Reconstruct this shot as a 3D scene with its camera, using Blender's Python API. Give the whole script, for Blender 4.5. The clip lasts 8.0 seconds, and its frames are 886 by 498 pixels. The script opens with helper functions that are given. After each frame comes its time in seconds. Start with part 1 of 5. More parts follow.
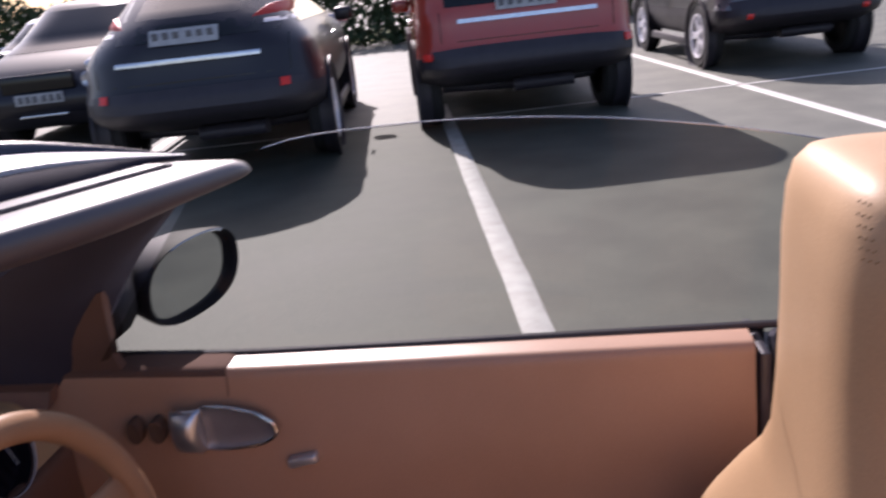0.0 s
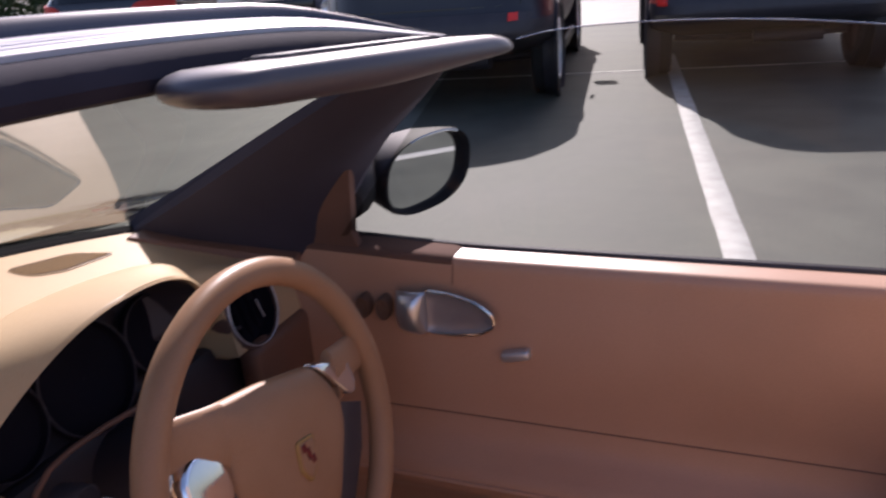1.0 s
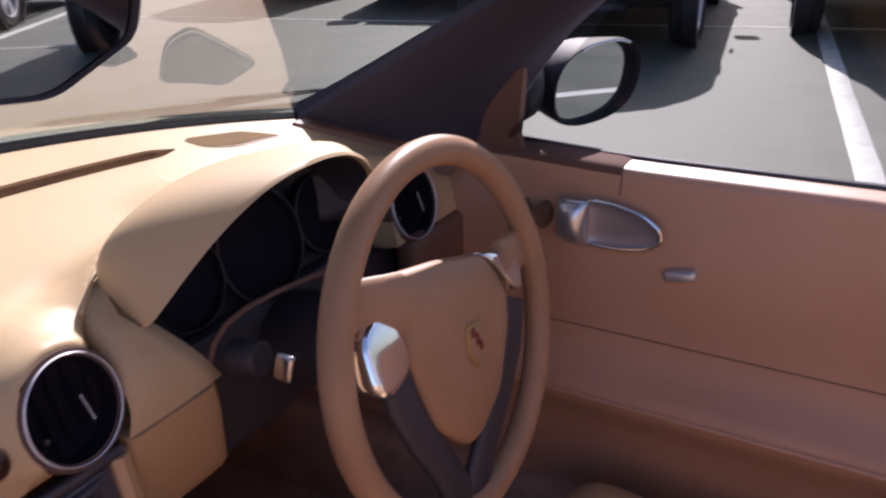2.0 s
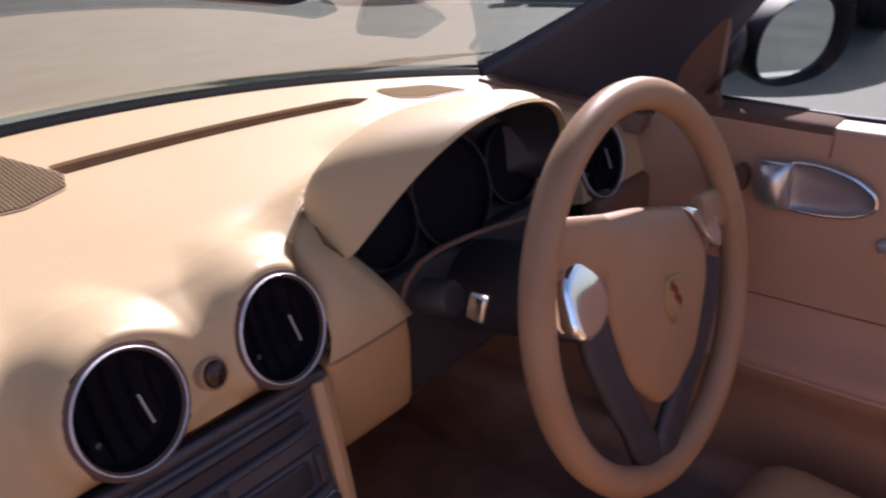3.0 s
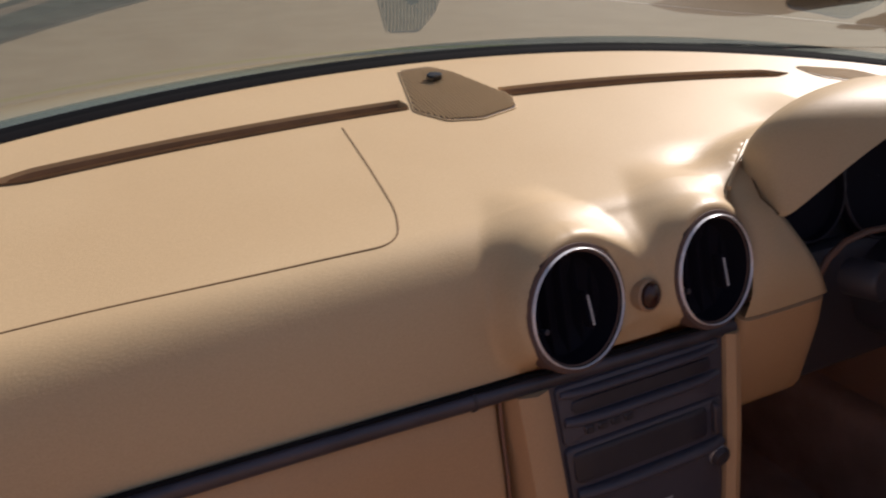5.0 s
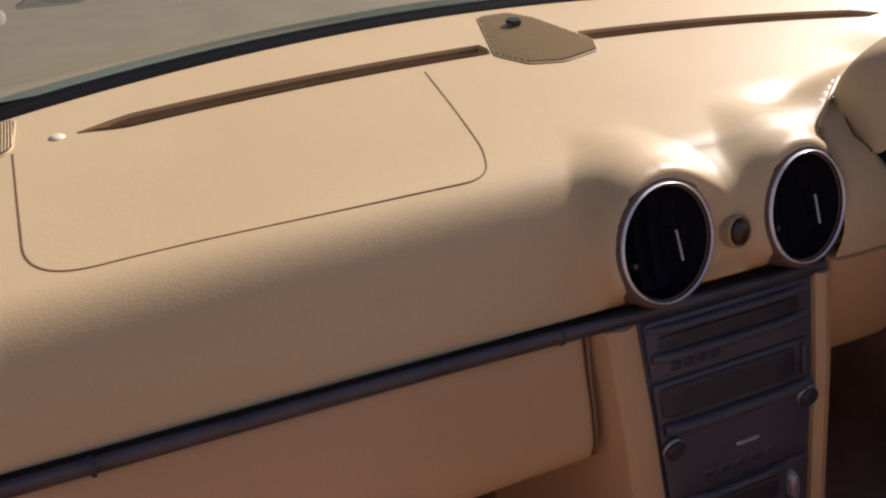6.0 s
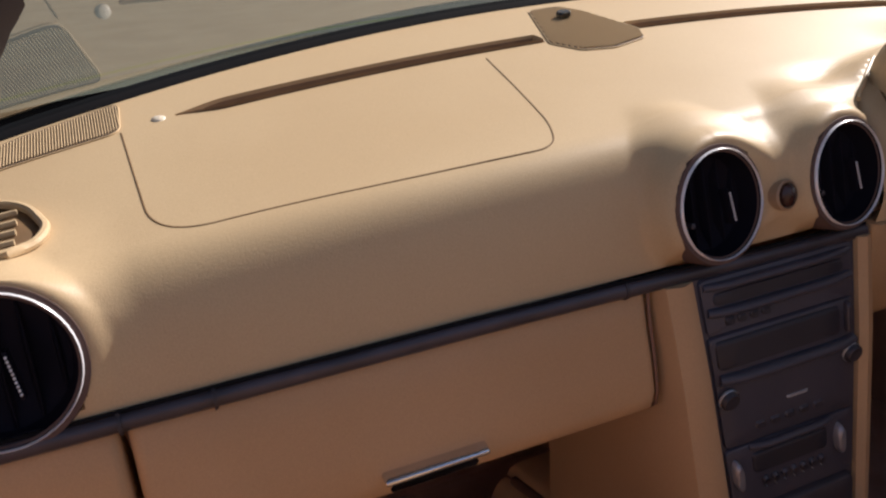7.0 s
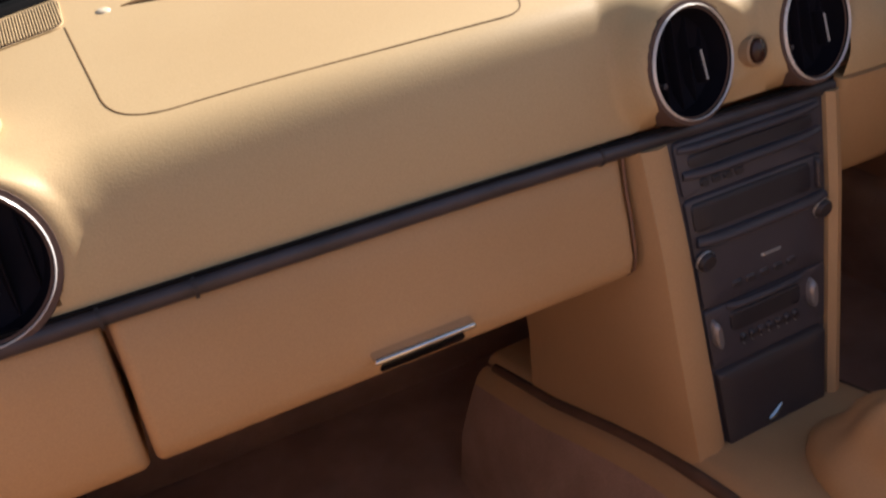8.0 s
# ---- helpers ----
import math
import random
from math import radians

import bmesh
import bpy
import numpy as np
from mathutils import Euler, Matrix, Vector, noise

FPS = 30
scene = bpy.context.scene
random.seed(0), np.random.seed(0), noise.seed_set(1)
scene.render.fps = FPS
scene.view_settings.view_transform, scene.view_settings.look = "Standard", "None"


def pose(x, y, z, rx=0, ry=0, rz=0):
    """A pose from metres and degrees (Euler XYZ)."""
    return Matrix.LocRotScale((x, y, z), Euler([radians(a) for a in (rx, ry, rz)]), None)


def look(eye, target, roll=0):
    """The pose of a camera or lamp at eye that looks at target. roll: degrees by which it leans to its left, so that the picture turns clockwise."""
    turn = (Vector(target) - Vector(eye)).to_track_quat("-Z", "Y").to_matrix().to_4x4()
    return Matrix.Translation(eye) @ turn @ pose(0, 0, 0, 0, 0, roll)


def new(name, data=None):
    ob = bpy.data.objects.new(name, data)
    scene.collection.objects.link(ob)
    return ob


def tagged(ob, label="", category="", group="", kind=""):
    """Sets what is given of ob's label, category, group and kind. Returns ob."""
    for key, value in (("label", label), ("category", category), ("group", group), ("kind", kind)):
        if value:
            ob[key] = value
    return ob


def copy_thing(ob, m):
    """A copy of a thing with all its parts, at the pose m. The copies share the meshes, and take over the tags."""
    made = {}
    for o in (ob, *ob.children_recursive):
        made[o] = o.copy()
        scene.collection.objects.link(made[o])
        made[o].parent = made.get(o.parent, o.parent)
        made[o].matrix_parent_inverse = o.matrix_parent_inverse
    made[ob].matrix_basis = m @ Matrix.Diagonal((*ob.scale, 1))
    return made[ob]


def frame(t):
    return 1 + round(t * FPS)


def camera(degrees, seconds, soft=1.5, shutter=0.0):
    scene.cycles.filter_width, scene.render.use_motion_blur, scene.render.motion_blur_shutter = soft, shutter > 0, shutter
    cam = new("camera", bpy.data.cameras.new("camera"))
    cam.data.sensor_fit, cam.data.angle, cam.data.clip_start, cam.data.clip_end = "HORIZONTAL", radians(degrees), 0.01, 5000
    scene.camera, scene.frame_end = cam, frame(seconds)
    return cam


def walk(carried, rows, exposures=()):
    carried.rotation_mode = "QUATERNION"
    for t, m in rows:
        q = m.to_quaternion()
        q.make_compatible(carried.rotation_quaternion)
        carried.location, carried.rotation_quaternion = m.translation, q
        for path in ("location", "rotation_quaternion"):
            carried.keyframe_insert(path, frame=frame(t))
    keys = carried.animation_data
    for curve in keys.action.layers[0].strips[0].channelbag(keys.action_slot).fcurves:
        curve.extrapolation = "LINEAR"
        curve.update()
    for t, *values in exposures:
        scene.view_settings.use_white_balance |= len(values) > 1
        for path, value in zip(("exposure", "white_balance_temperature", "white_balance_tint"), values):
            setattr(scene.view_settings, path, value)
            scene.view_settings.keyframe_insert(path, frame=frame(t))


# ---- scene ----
cam = camera(57.7, 8.0, soft=2.2, shutter=0.4)
PATH = [
    (0, (-0.165, -0.611, 1.314), (1.716, -0.351, 0.687), -6.5),
    (0.5, (-0.175, -0.592, 1.28), (1.637, -0.073, 0.61), -5.7),
    (1, (-0.194, -0.571, 1.263), (1.531, 0.162, 0.563), -4.7),
    (1.2, (-0.191, -0.551, 1.253), (1.495, 0.23, 0.514), -3.5),
    (2.3, (-0.238, -0.488, 1.188), (1.266, 0.533, 0.355), -2.7),
    (2.5, (-0.242, -0.484, 1.182), (1.204, 0.602, 0.327), -3.3),
    (3, (-0.254, -0.459, 1.162), (1.097, 0.773, 0.351), -4.0),
    (3.5, (-0.282, -0.436, 1.15), (0.932, 0.947, 0.365), -4.1),
    (4, (-0.313, -0.414, 1.139), (0.756, 1.089, 0.364), -2.4),
    (4.5, (-0.349, -0.405, 1.126), (0.6, 1.186, 0.372), -0.7),
    (5, (-0.379, -0.402, 1.119), (0.457, 1.241, 0.342), -0.9),
    (5.2, (-0.391, -0.402, 1.115), (0.419, 1.25, 0.331), -1.3),
    (6.3, (-0.422, -0.419, 1.099), (0.249, 1.263, 0.25), -3.3),
    (6.5, (-0.446, -0.433, 1.106), (0.258, 1.255, 0.297), -3.2),
    (7, (-0.472, -0.451, 1.088), (0.187, 1.26, 0.289), -4.2),
    (7.5, (-0.484, -0.459, 1.068), (0.217, 1.204, 0.206), -5.6),
    (8, (-0.487, -0.45, 1.057), (0.207, 1.145, 0.071), -7.1),
]
EXPOSURES = [(0.0, 0.66, 6300, 27), (1.0, 0.76, 6300, 27), (2.5, 1.06, 6000, 26), (3.5, 0.94, 6000, 22), (4.5, 0.70, 6250, 16), (5.0, 0.36, 6500, 17), (6.5, 0.58, 6450, 17), (7.0, 0.51, 6450, 15), (7.5, 0.59, 6350, 14), (8.0, 0.97, 7000, 12)]
walk(cam, [(t, look(eye, target, roll)) for t, eye, target, roll in PATH], EXPOSURES)

# ---- sky and sun ----
SUN_AZ, SUN_EL = 69.0, 34.5
world = bpy.data.worlds.new("sky")
scene.world = world
world.use_nodes = True
sky = world.node_tree.nodes.new("ShaderNodeTexSky")
sky.sky_type, sky.sun_disc = "NISHITA", False
sky.dust_density = 2.0
sky.sun_elevation, sky.sun_rotation = radians(SUN_EL), radians(SUN_AZ)
world.node_tree.links.new(sky.outputs[0], world.node_tree.nodes["Background"].inputs[0])
world.node_tree.nodes["Background"].inputs[1].default_value = 0.105
sun = new("sun", bpy.data.lights.new("sun", "SUN"))
sun.data.energy, sun.data.angle, sun.data.color = 4.7, radians(0.6), (1.0, 0.95, 0.875)
SUN_DIR = Vector((math.sin(radians(SUN_AZ)) * math.cos(radians(SUN_EL)), math.cos(radians(SUN_AZ)) * math.cos(radians(SUN_EL)), math.sin(radians(SUN_EL))))
sun.matrix_world = look(SUN_DIR * 30, (0, 0, 0))


# ---- materials ----
def material(name, colour, rough=0.5, metal=0.0, second=None, scale=8.0, detail=0.0, bump=0.0, bump_scale=400.0, wear=0.0, coat=0.0, spec=0.5):
    """Principled surface with a broad mottling between two colours, a fine grain and a bump."""
    m = bpy.data.materials.new(name)
    m.use_nodes = True
    nt = m.node_tree
    b = nt.nodes["Principled BSDF"]
    b.inputs["Roughness"].default_value, b.inputs["Metallic"].default_value = rough, metal
    b.inputs["Coat Weight"].default_value = coat
    b.inputs["Specular IOR Level"].default_value = spec
    co = nt.nodes.new("ShaderNodeTexCoord")
    second = second or [c * 0.8 for c in colour]
    n1 = nt.nodes.new("ShaderNodeTexNoise")
    n1.inputs["Scale"].default_value, n1.inputs["Detail"].default_value = scale, 5
    nt.links.new(co.outputs["Object"], n1.inputs["Vector"])
    ramp = nt.nodes.new("ShaderNodeValToRGB")
    ramp.color_ramp.elements[0].position, ramp.color_ramp.elements[1].position = 0.35, 0.65
    ramp.color_ramp.elements[0].color, ramp.color_ramp.elements[1].color = (*second, 1), (*colour, 1)
    nt.links.new(n1.outputs[0], ramp.inputs[0])
    out = ramp.outputs[0]
    n2 = nt.nodes.new("ShaderNodeTexNoise")
    n2.inputs["Scale"].default_value, n2.inputs["Detail"].default_value = bump_scale, 3
    nt.links.new(co.outputs["Object"], n2.inputs["Vector"])
    if detail:
        mix = nt.nodes.new("ShaderNodeMix")
        mix.data_type, mix.blend_type = "RGBA", "OVERLAY"
        mix.inputs[0].default_value = detail
        nt.links.new(out, mix.inputs[6])
        nt.links.new(n2.outputs[0], mix.inputs[7])
        out = mix.outputs[2]
    nt.links.new(out, b.inputs["Base Color"])
    if bump:
        bp = nt.nodes.new("ShaderNodeBump")
        bp.inputs["Strength"].default_value, bp.inputs["Distance"].default_value = bump, 0.0006
        nt.links.new(n2.outputs[0], bp.inputs["Height"])
        nt.links.new(bp.outputs[0], b.inputs["Normal"])
    if wear:
        mr = nt.nodes.new("ShaderNodeMapRange")
        mr.inputs[3].default_value, mr.inputs[4].default_value = rough - wear, rough + wear
        nt.links.new(n1.outputs[0], mr.inputs[0])
        nt.links.new(mr.outputs[0], b.inputs["Roughness"])
    return m


def thin_glass(name, tint, ior=1.5, gloss=1.0):
    """A pane: clear with a tint, mirroring by Fresnel."""
    m = bpy.data.materials.new(name)
    m.use_nodes = True
    nt = m.node_tree
    nt.nodes.clear()
    out = nt.nodes.new("ShaderNodeOutputMaterial")
    mix, tr, gl, fr = (nt.nodes.new(k) for k in ("ShaderNodeMixShader", "ShaderNodeBsdfTransparent", "ShaderNodeBsdfGlossy", "ShaderNodeFresnel"))
    tr.inputs[0].default_value = (*tint, 1)
    gl.inputs["Roughness"].default_value = 0.02
    gl.inputs[0].default_value = (gloss, gloss, gloss, 1)
    fr.inputs[0].default_value = ior
    nt.links.new(fr.outputs[0], mix.inputs[0])
    nt.links.new(tr.outputs[0], mix.inputs[1])
    nt.links.new(gl.outputs[0], mix.inputs[2])
    nt.links.new(mix.outputs[0], out.inputs[0])
    return m


TAN = material("tan_leather", (0.56, 0.412, 0.248), 0.45, second=(0.53, 0.382, 0.225), scale=5, detail=0.12, bump=0.25, bump_scale=700, wear=0.06, spec=0.22)
TAN_WHEEL = material("wheel_leather", (0.37, 0.215, 0.128), 0.42, second=(0.325, 0.183, 0.105), scale=12, detail=0.12, bump=0.2, bump_scale=700, wear=0.08, spec=0.22)
DOOR_TAN = material("door_leather", (0.48, 0.285, 0.198), 0.40, second=(0.43, 0.25, 0.172), scale=5, detail=0.12, bump=0.25, bump_scale=600, wear=0.06, spec=0.5)
# same leather as TAN, coloured darker and oranger for the shaded lower parts
TAN_LOW = material("shaded_tan_leather", (0.53, 0.345, 0.195), 0.45, second=(0.485, 0.31, 0.17), scale=5, detail=0.12, bump=0.25, bump_scale=700, wear=0.06, spec=0.22)
GRILLE_BED = material("grille_bed_brown", (0.085, 0.055, 0.04), 0.8, scale=30)
BUTTON = material("dark_red_brown_cap", (0.05, 0.018, 0.014), 0.25, scale=30)
GRILLE_TAN = material("grille_tan", (0.40, 0.26, 0.16), 0.6, scale=20, bump=0.2)
SEAT_TAN = material("seat_leather", (0.49, 0.315, 0.185), 0.45, second=(0.445, 0.28, 0.16), scale=6, detail=0.12, bump=0.3, bump_scale=600, wear=0.07, spec=0.22)
SLOT_DARK = material("slot_dark_brown", (0.27, 0.165, 0.095), 0.8, scale=40)
PLATE_BAR = material("plate_bar_grey", (0.16, 0.16, 0.17), 0.6, scale=20)
SEAM = material("seam_shadow_brown", (0.18, 0.10, 0.042), 0.8, scale=40)
SWITCH = material("dark_brown_switch", (0.15, 0.085, 0.06), 0.6, scale=30)
REFLECTOR = material("bright_red_reflector", (0.9, 0.05, 0.035), 0.2, scale=60, second=(0.8, 0.04, 0.03))
SHELL_BLACK = material("matt_black_shell", (0.018, 0.016, 0.02), 0.65, scale=12, spec=0.2)
BLACK = material("black_plastic", (0.042, 0.037, 0.047), 0.5, second=(0.034, 0.030, 0.038), scale=10, bump=0.25, bump_scale=900, wear=0.08)
TRIM_DARK = material("dark_pillar_cloth", (0.034, 0.031, 0.052), 0.9, second=(0.028, 0.025, 0.043), scale=8, bump=0.4, bump_scale=1200)
GLOSS_BLACK = material("gloss_black", (0.006, 0.006, 0.008), 0.12, scale=10, wear=0.03)
VENT_BLACK = material("vent_black", (0.011, 0.010, 0.017), 0.6, scale=10, wear=0.05, spec=0.06)
COLLAR = material("brown_grey_vent_collar", (0.125, 0.080, 0.070), 0.7, spec=0.2, second=(0.105, 0.066, 0.058), scale=30, wear=0.06)
GOLD = material("dull_gold_badge", (0.45, 0.30, 0.12), 0.4, metal=0.5, scale=60)
DARK_RED = material("dark_red_enamel", (0.16, 0.02, 0.02), 0.35, scale=60)
CUP = material("grey_silver_cup", (0.34, 0.33, 0.36), 0.35, metal=0.5, second=(0.28, 0.27, 0.30), scale=20, wear=0.06)
CAP = material("cream_cap", (0.80, 0.70, 0.56), 0.4, scale=30)
RING = material("bright_ring_metal", (0.88, 0.87, 0.91), 0.25, metal=0.15, second=(0.80, 0.79, 0.84), scale=40, wear=0.08)
POLISHED = material("polished_chrome", (0.86, 0.88, 0.92), 0.07, metal=1.0, second=(0.80, 0.83, 0.88), scale=30, wear=0.03)
# brown puts shade into dash end and knee panel; seams and lip share it
BROWN_TRIM = material("shade_and_seam_brown", (0.20, 0.105, 0.075), 0.5, second=(0.17, 0.09, 0.062), scale=6, bump=0.25, bump_scale=600)
# dark and matt, to put shade into the front end of the door
CAP_SHADE = material("matt_brown_for_door_shade", (0.145, 0.085, 0.068), 0.85, second=(0.12, 0.07, 0.055), scale=6, bump=0.25, bump_scale=600, spec=0.08)
COWL_BLACK = material("cowl_black", (0.010, 0.010, 0.012), 0.9, scale=10, spec=0.08)
GREY_TRIM = material("dark_grey_satin_trim", (0.075, 0.065, 0.08), 0.38, second=(0.05, 0.045, 0.055), scale=30, wear=0.08, metal=0.3)
STACK = material("console_grey_plastic", (0.062, 0.058, 0.078), 0.45, second=(0.050, 0.047, 0.064), scale=15, bump=0.2, wear=0.08)
STACK_DARK = material("console_dark_opening", (0.026, 0.024, 0.034), 0.5, second=(0.020, 0.018, 0.027), scale=15, wear=0.06)
CHROME = material("satin_chrome", (0.72, 0.73, 0.75), 0.18, metal=1.0, second=(0.62, 0.63, 0.66), scale=20, wear=0.06)
SILVER = material("silver_paint", (0.62, 0.62, 0.64), 0.32, metal=0.6, second=(0.52, 0.52, 0.55), scale=15, wear=0.06)
SATIN = material("satin_silver", (0.60, 0.62, 0.66), 0.28, metal=0.85, second=(0.54, 0.56, 0.60), scale=25, wear=0.05)
CARPET = material("brown_carpet", (0.46, 0.305, 0.245), 0.95, second=(0.36, 0.235, 0.185), scale=14, detail=0.5, bump=1.0, bump_scale=900)
STRIP = material("pale_grey_weather_strip", (0.47, 0.455, 0.49), 0.45, second=(0.39, 0.375, 0.41), scale=9, bump=0.2, bump_scale=500, wear=0.06)
HEADER_CLOTH = material("dark_header_cloth", (0.028, 0.025, 0.038), 0.9, second=(0.021, 0.018, 0.028), scale=12, bump=0.4, bump_scale=1200, spec=0.2)
VISOR = material("grey_visor_vinyl", (0.060, 0.054, 0.068), 0.42, second=(0.050, 0.045, 0.057), scale=6, bump=0.15, bump_scale=900, spec=0.8)
BODY_BLUE = material("dark_blue_car_paint", (0.012, 0.014, 0.03), 0.22, metal=0.3, scale=5, coat=1.0)
WINDSCREEN = thin_glass("windscreen_glass", (0.50, 0.53, 0.49), 2.4)
SIDE_GLASS = thin_glass("side_glass", (0.555, 0.57, 0.55), 1.4, 0.45)
MIRROR = material("mirror_glass", (0.82, 0.84, 0.86), 0.02, metal=1.0, second=(0.80, 0.82, 0.84))
ASPHALT = material("asphalt", (0.145, 0.148, 0.120), 0.72, second=(0.100, 0.102, 0.084), scale=2.0, detail=0.55, bump=1.0, bump_scale=90, wear=0.05)
ROAD_PAINT = material("worn_white_road_paint", (0.72, 0.70, 0.66), 0.7, second=(0.58, 0.56, 0.52), scale=9, detail=0.3, bump=0.6, bump_scale=120)
GRASS = material("grass", (0.16, 0.20, 0.05), 0.9, second=(0.10, 0.14, 0.03), scale=1.2, detail=0.6, bump=1.0, bump_scale=60)
LEAF = material("hedge_leaf", (0.045, 0.075, 0.022), 0.6, second=(0.022, 0.042, 0.012), scale=3, detail=0.4)
RUBBER = material("tyre_rubber", (0.018, 0.017, 0.018), 0.8, scale=20, bump=0.4, bump_scale=200)
PAINT_BLACK = material("black_car_paint", (0.012, 0.010, 0.017), 0.35, scale=4, coat=0.25, wear=0.05)
PAINT_RED = material("orange_red_car_paint", (0.46, 0.045, 0.02), 0.3, second=(0.42, 0.04, 0.02), scale=4, coat=1.0, wear=0.05)
PAINT_SILVER = material("silver_car_paint", (0.20, 0.20, 0.205), 0.34, metal=0.6, scale=4, coat=1.0, wear=0.05)
PAINT_GREY = material("dark_grey_car_paint", (0.018, 0.017, 0.024), 0.25, metal=0.3, scale=4, coat=1.0, wear=0.05)
PAINT_ICE = material("pale_blue_car_paint", (0.35, 0.47, 0.62), 0.3, metal=0.3, scale=4, coat=1.0, wear=0.05)
LAMP_RED = material("red_lamp_lens", (0.66, 0.045, 0.03), 0.45, scale=60, second=(0.52, 0.03, 0.02), spec=0.3)
LAMP_CLEAR = material("clear_lamp_lens", (0.7, 0.7, 0.72), 0.12, metal=0.6, scale=60)
PLATE_WHITE = material("plate_white", (0.50, 0.50, 0.50), 0.5, scale=20)
PLATE_YELLOW = material("plate_yellow", (0.75, 0.55, 0.06), 0.5, scale=20)
CAR_GLASS = material("dark_car_glass", (0.012, 0.014, 0.016), 0.05, scale=4, wear=0.02)


# ---- mesh helpers ----
PLACE = {}


def thing(name, at=(0, 0, 0), turn=0.0, local=False, **tags):
    """An Empty that holds a thing; with local, its parts are given in its own axes."""
    ob = new(name)
    ob.empty_display_size = 0.05
    ob.matrix_basis = pose(*at, 0, 0, turn)
    PLACE[ob.name] = Matrix.Identity(4) if local else ob.matrix_basis.inverted()
    return tagged(ob, **tags)


def make(name, vf, mat, parent=None, label="", smooth=True, sharp=40.0, facing=None):
    """One mesh object out of verts and faces, under a parent if there is one."""
    verts, faces = vf
    me = bpy.data.meshes.new(name)
    me.from_pydata([tuple(v) for v in verts], [], faces)
    me.validate()
    bm = bmesh.new()
    bm.from_mesh(me)
    bmesh.ops.recalc_face_normals(bm, faces=bm.faces)
    if facing:
        flip = [f for f in bm.faces if f.normal.dot(Vector(facing)) < 0]
        bmesh.ops.reverse_faces(bm, faces=flip)
    if smooth:
        for f in bm.faces:
            f.smooth = True
        for e in bm.edges:
            if len(e.link_faces) == 2 and e.calc_face_angle(0) > radians(sharp):
                e.smooth = False
    bm.to_mesh(me)
    bm.free()
    me.materials.append(mat)
    ob = new(name, me)
    if parent:
        ob.parent = parent
        ob.matrix_parent_inverse = PLACE.get(parent.name, Matrix.Identity(4))
    if label:
        ob["label"] = label
    return ob


def join(*parts):
    verts, faces = [], []
    for v, f in parts:
        k = len(verts)
        verts += [tuple(p) for p in v]
        faces += [[i + k for i in q] for q in f]
    return verts, faces


def moved(vf, m):
    return [tuple(m @ Vector(v)) for v in vf[0]], vf[1]


def loft(rings, closed=True, caps=(False, False), loop=False):
    """Skin over rings of equal length."""
    n = len(rings[0])
    verts = [tuple(p) for r in rings for p in r]
    faces = []
    rows = len(rings)
    for i in range(rows if loop else rows - 1):
        j = (i + 1) % rows
        for k in range(n if closed else n - 1):
            l = (k + 1) % n
            faces.append([i * n + k, i * n + l, j * n + l, j * n + k])
    if caps[0]:
        faces.append(list(range(n))[::-1])
    if caps[1]:
        faces.append([(rows - 1) * n + k for k in range(n)])
    return verts, faces


def grid(rows):
    return loft(rows, closed=False)


def tube(path, radius, n=10, loop=False, squash=1.0, caps=True):
    """A round bar along a path; radius may be a list."""
    pts = [Vector(p) for p in path]
    count = len(pts)
    rings, up = [], None
    for i, p in enumerate(pts):
        a = pts[(i - 1) % count] if loop or i else p
        b = pts[(i + 1) % count] if loop or i < count - 1 else p
        d = (b - a).normalized()
        if up is None:
            up = Vector((0, 0, 1)) if abs(d.z) < 0.9 else Vector((1, 0, 0))
        s = d.cross(up).normalized()
        up = s.cross(d).normalized()
        r = radius[i] if isinstance(radius, (list, tuple)) else radius
        rings.append([p + s * math.cos(q) * r + up * math.sin(q) * r * squash for q in (2 * math.pi * k / n for k in range(n))])
    return loft(rings, loop=loop, caps=(caps and not loop, caps and not loop))


def rbox(size, m=None, bevel=0.004, seg=2):
    bm = bmesh.new()
    bmesh.ops.create_cube(bm, size=1.0)
    for v in bm.verts:
        v.co = Vector((v.co.x * size[0], v.co.y * size[1], v.co.z * size[2]))
    if bevel:
        bmesh.ops.bevel(bm, geom=bm.edges[:], offset=min(bevel, 0.49 * min(size)), segments=seg, affect="EDGES", profile=0.5)
    if m:
        bm.transform(m)
    bm.verts.index_update()
    out = [tuple(v.co) for v in bm.verts], [[v.index for v in f.verts] for f in bm.faces]
    bm.free()
    return out


def lathe(profile, m, n=48, caps=(False, False)):
    """Profile of (radius, height) turned round the z axis of m."""
    rings = [[m @ Vector((r * math.cos(a), r * math.sin(a), h)) for a in (2 * math.pi * k / n for k in range(n))] for r, h in profile]
    return loft(rings, caps=caps)


def rounded(points, radius, seg=6):
    """A polygon of 2D points with round corners."""
    out = []
    n = len(points)
    for i in range(n):
        p, a, b = Vector(points[i]), Vector(points[i - 1]), Vector(points[(i + 1) % n])
        da, db = (a - p), (b - p)
        r = min(radius, da.length * 0.45, db.length * 0.45)
        s, e = p + da.normalized() * r, p + db.normalized() * r
        for k in range(seg + 1):
            t = k / seg
            out.append(s * (1 - t) ** 2 + p * 2 * t * (1 - t) + e * t * t)
    return out


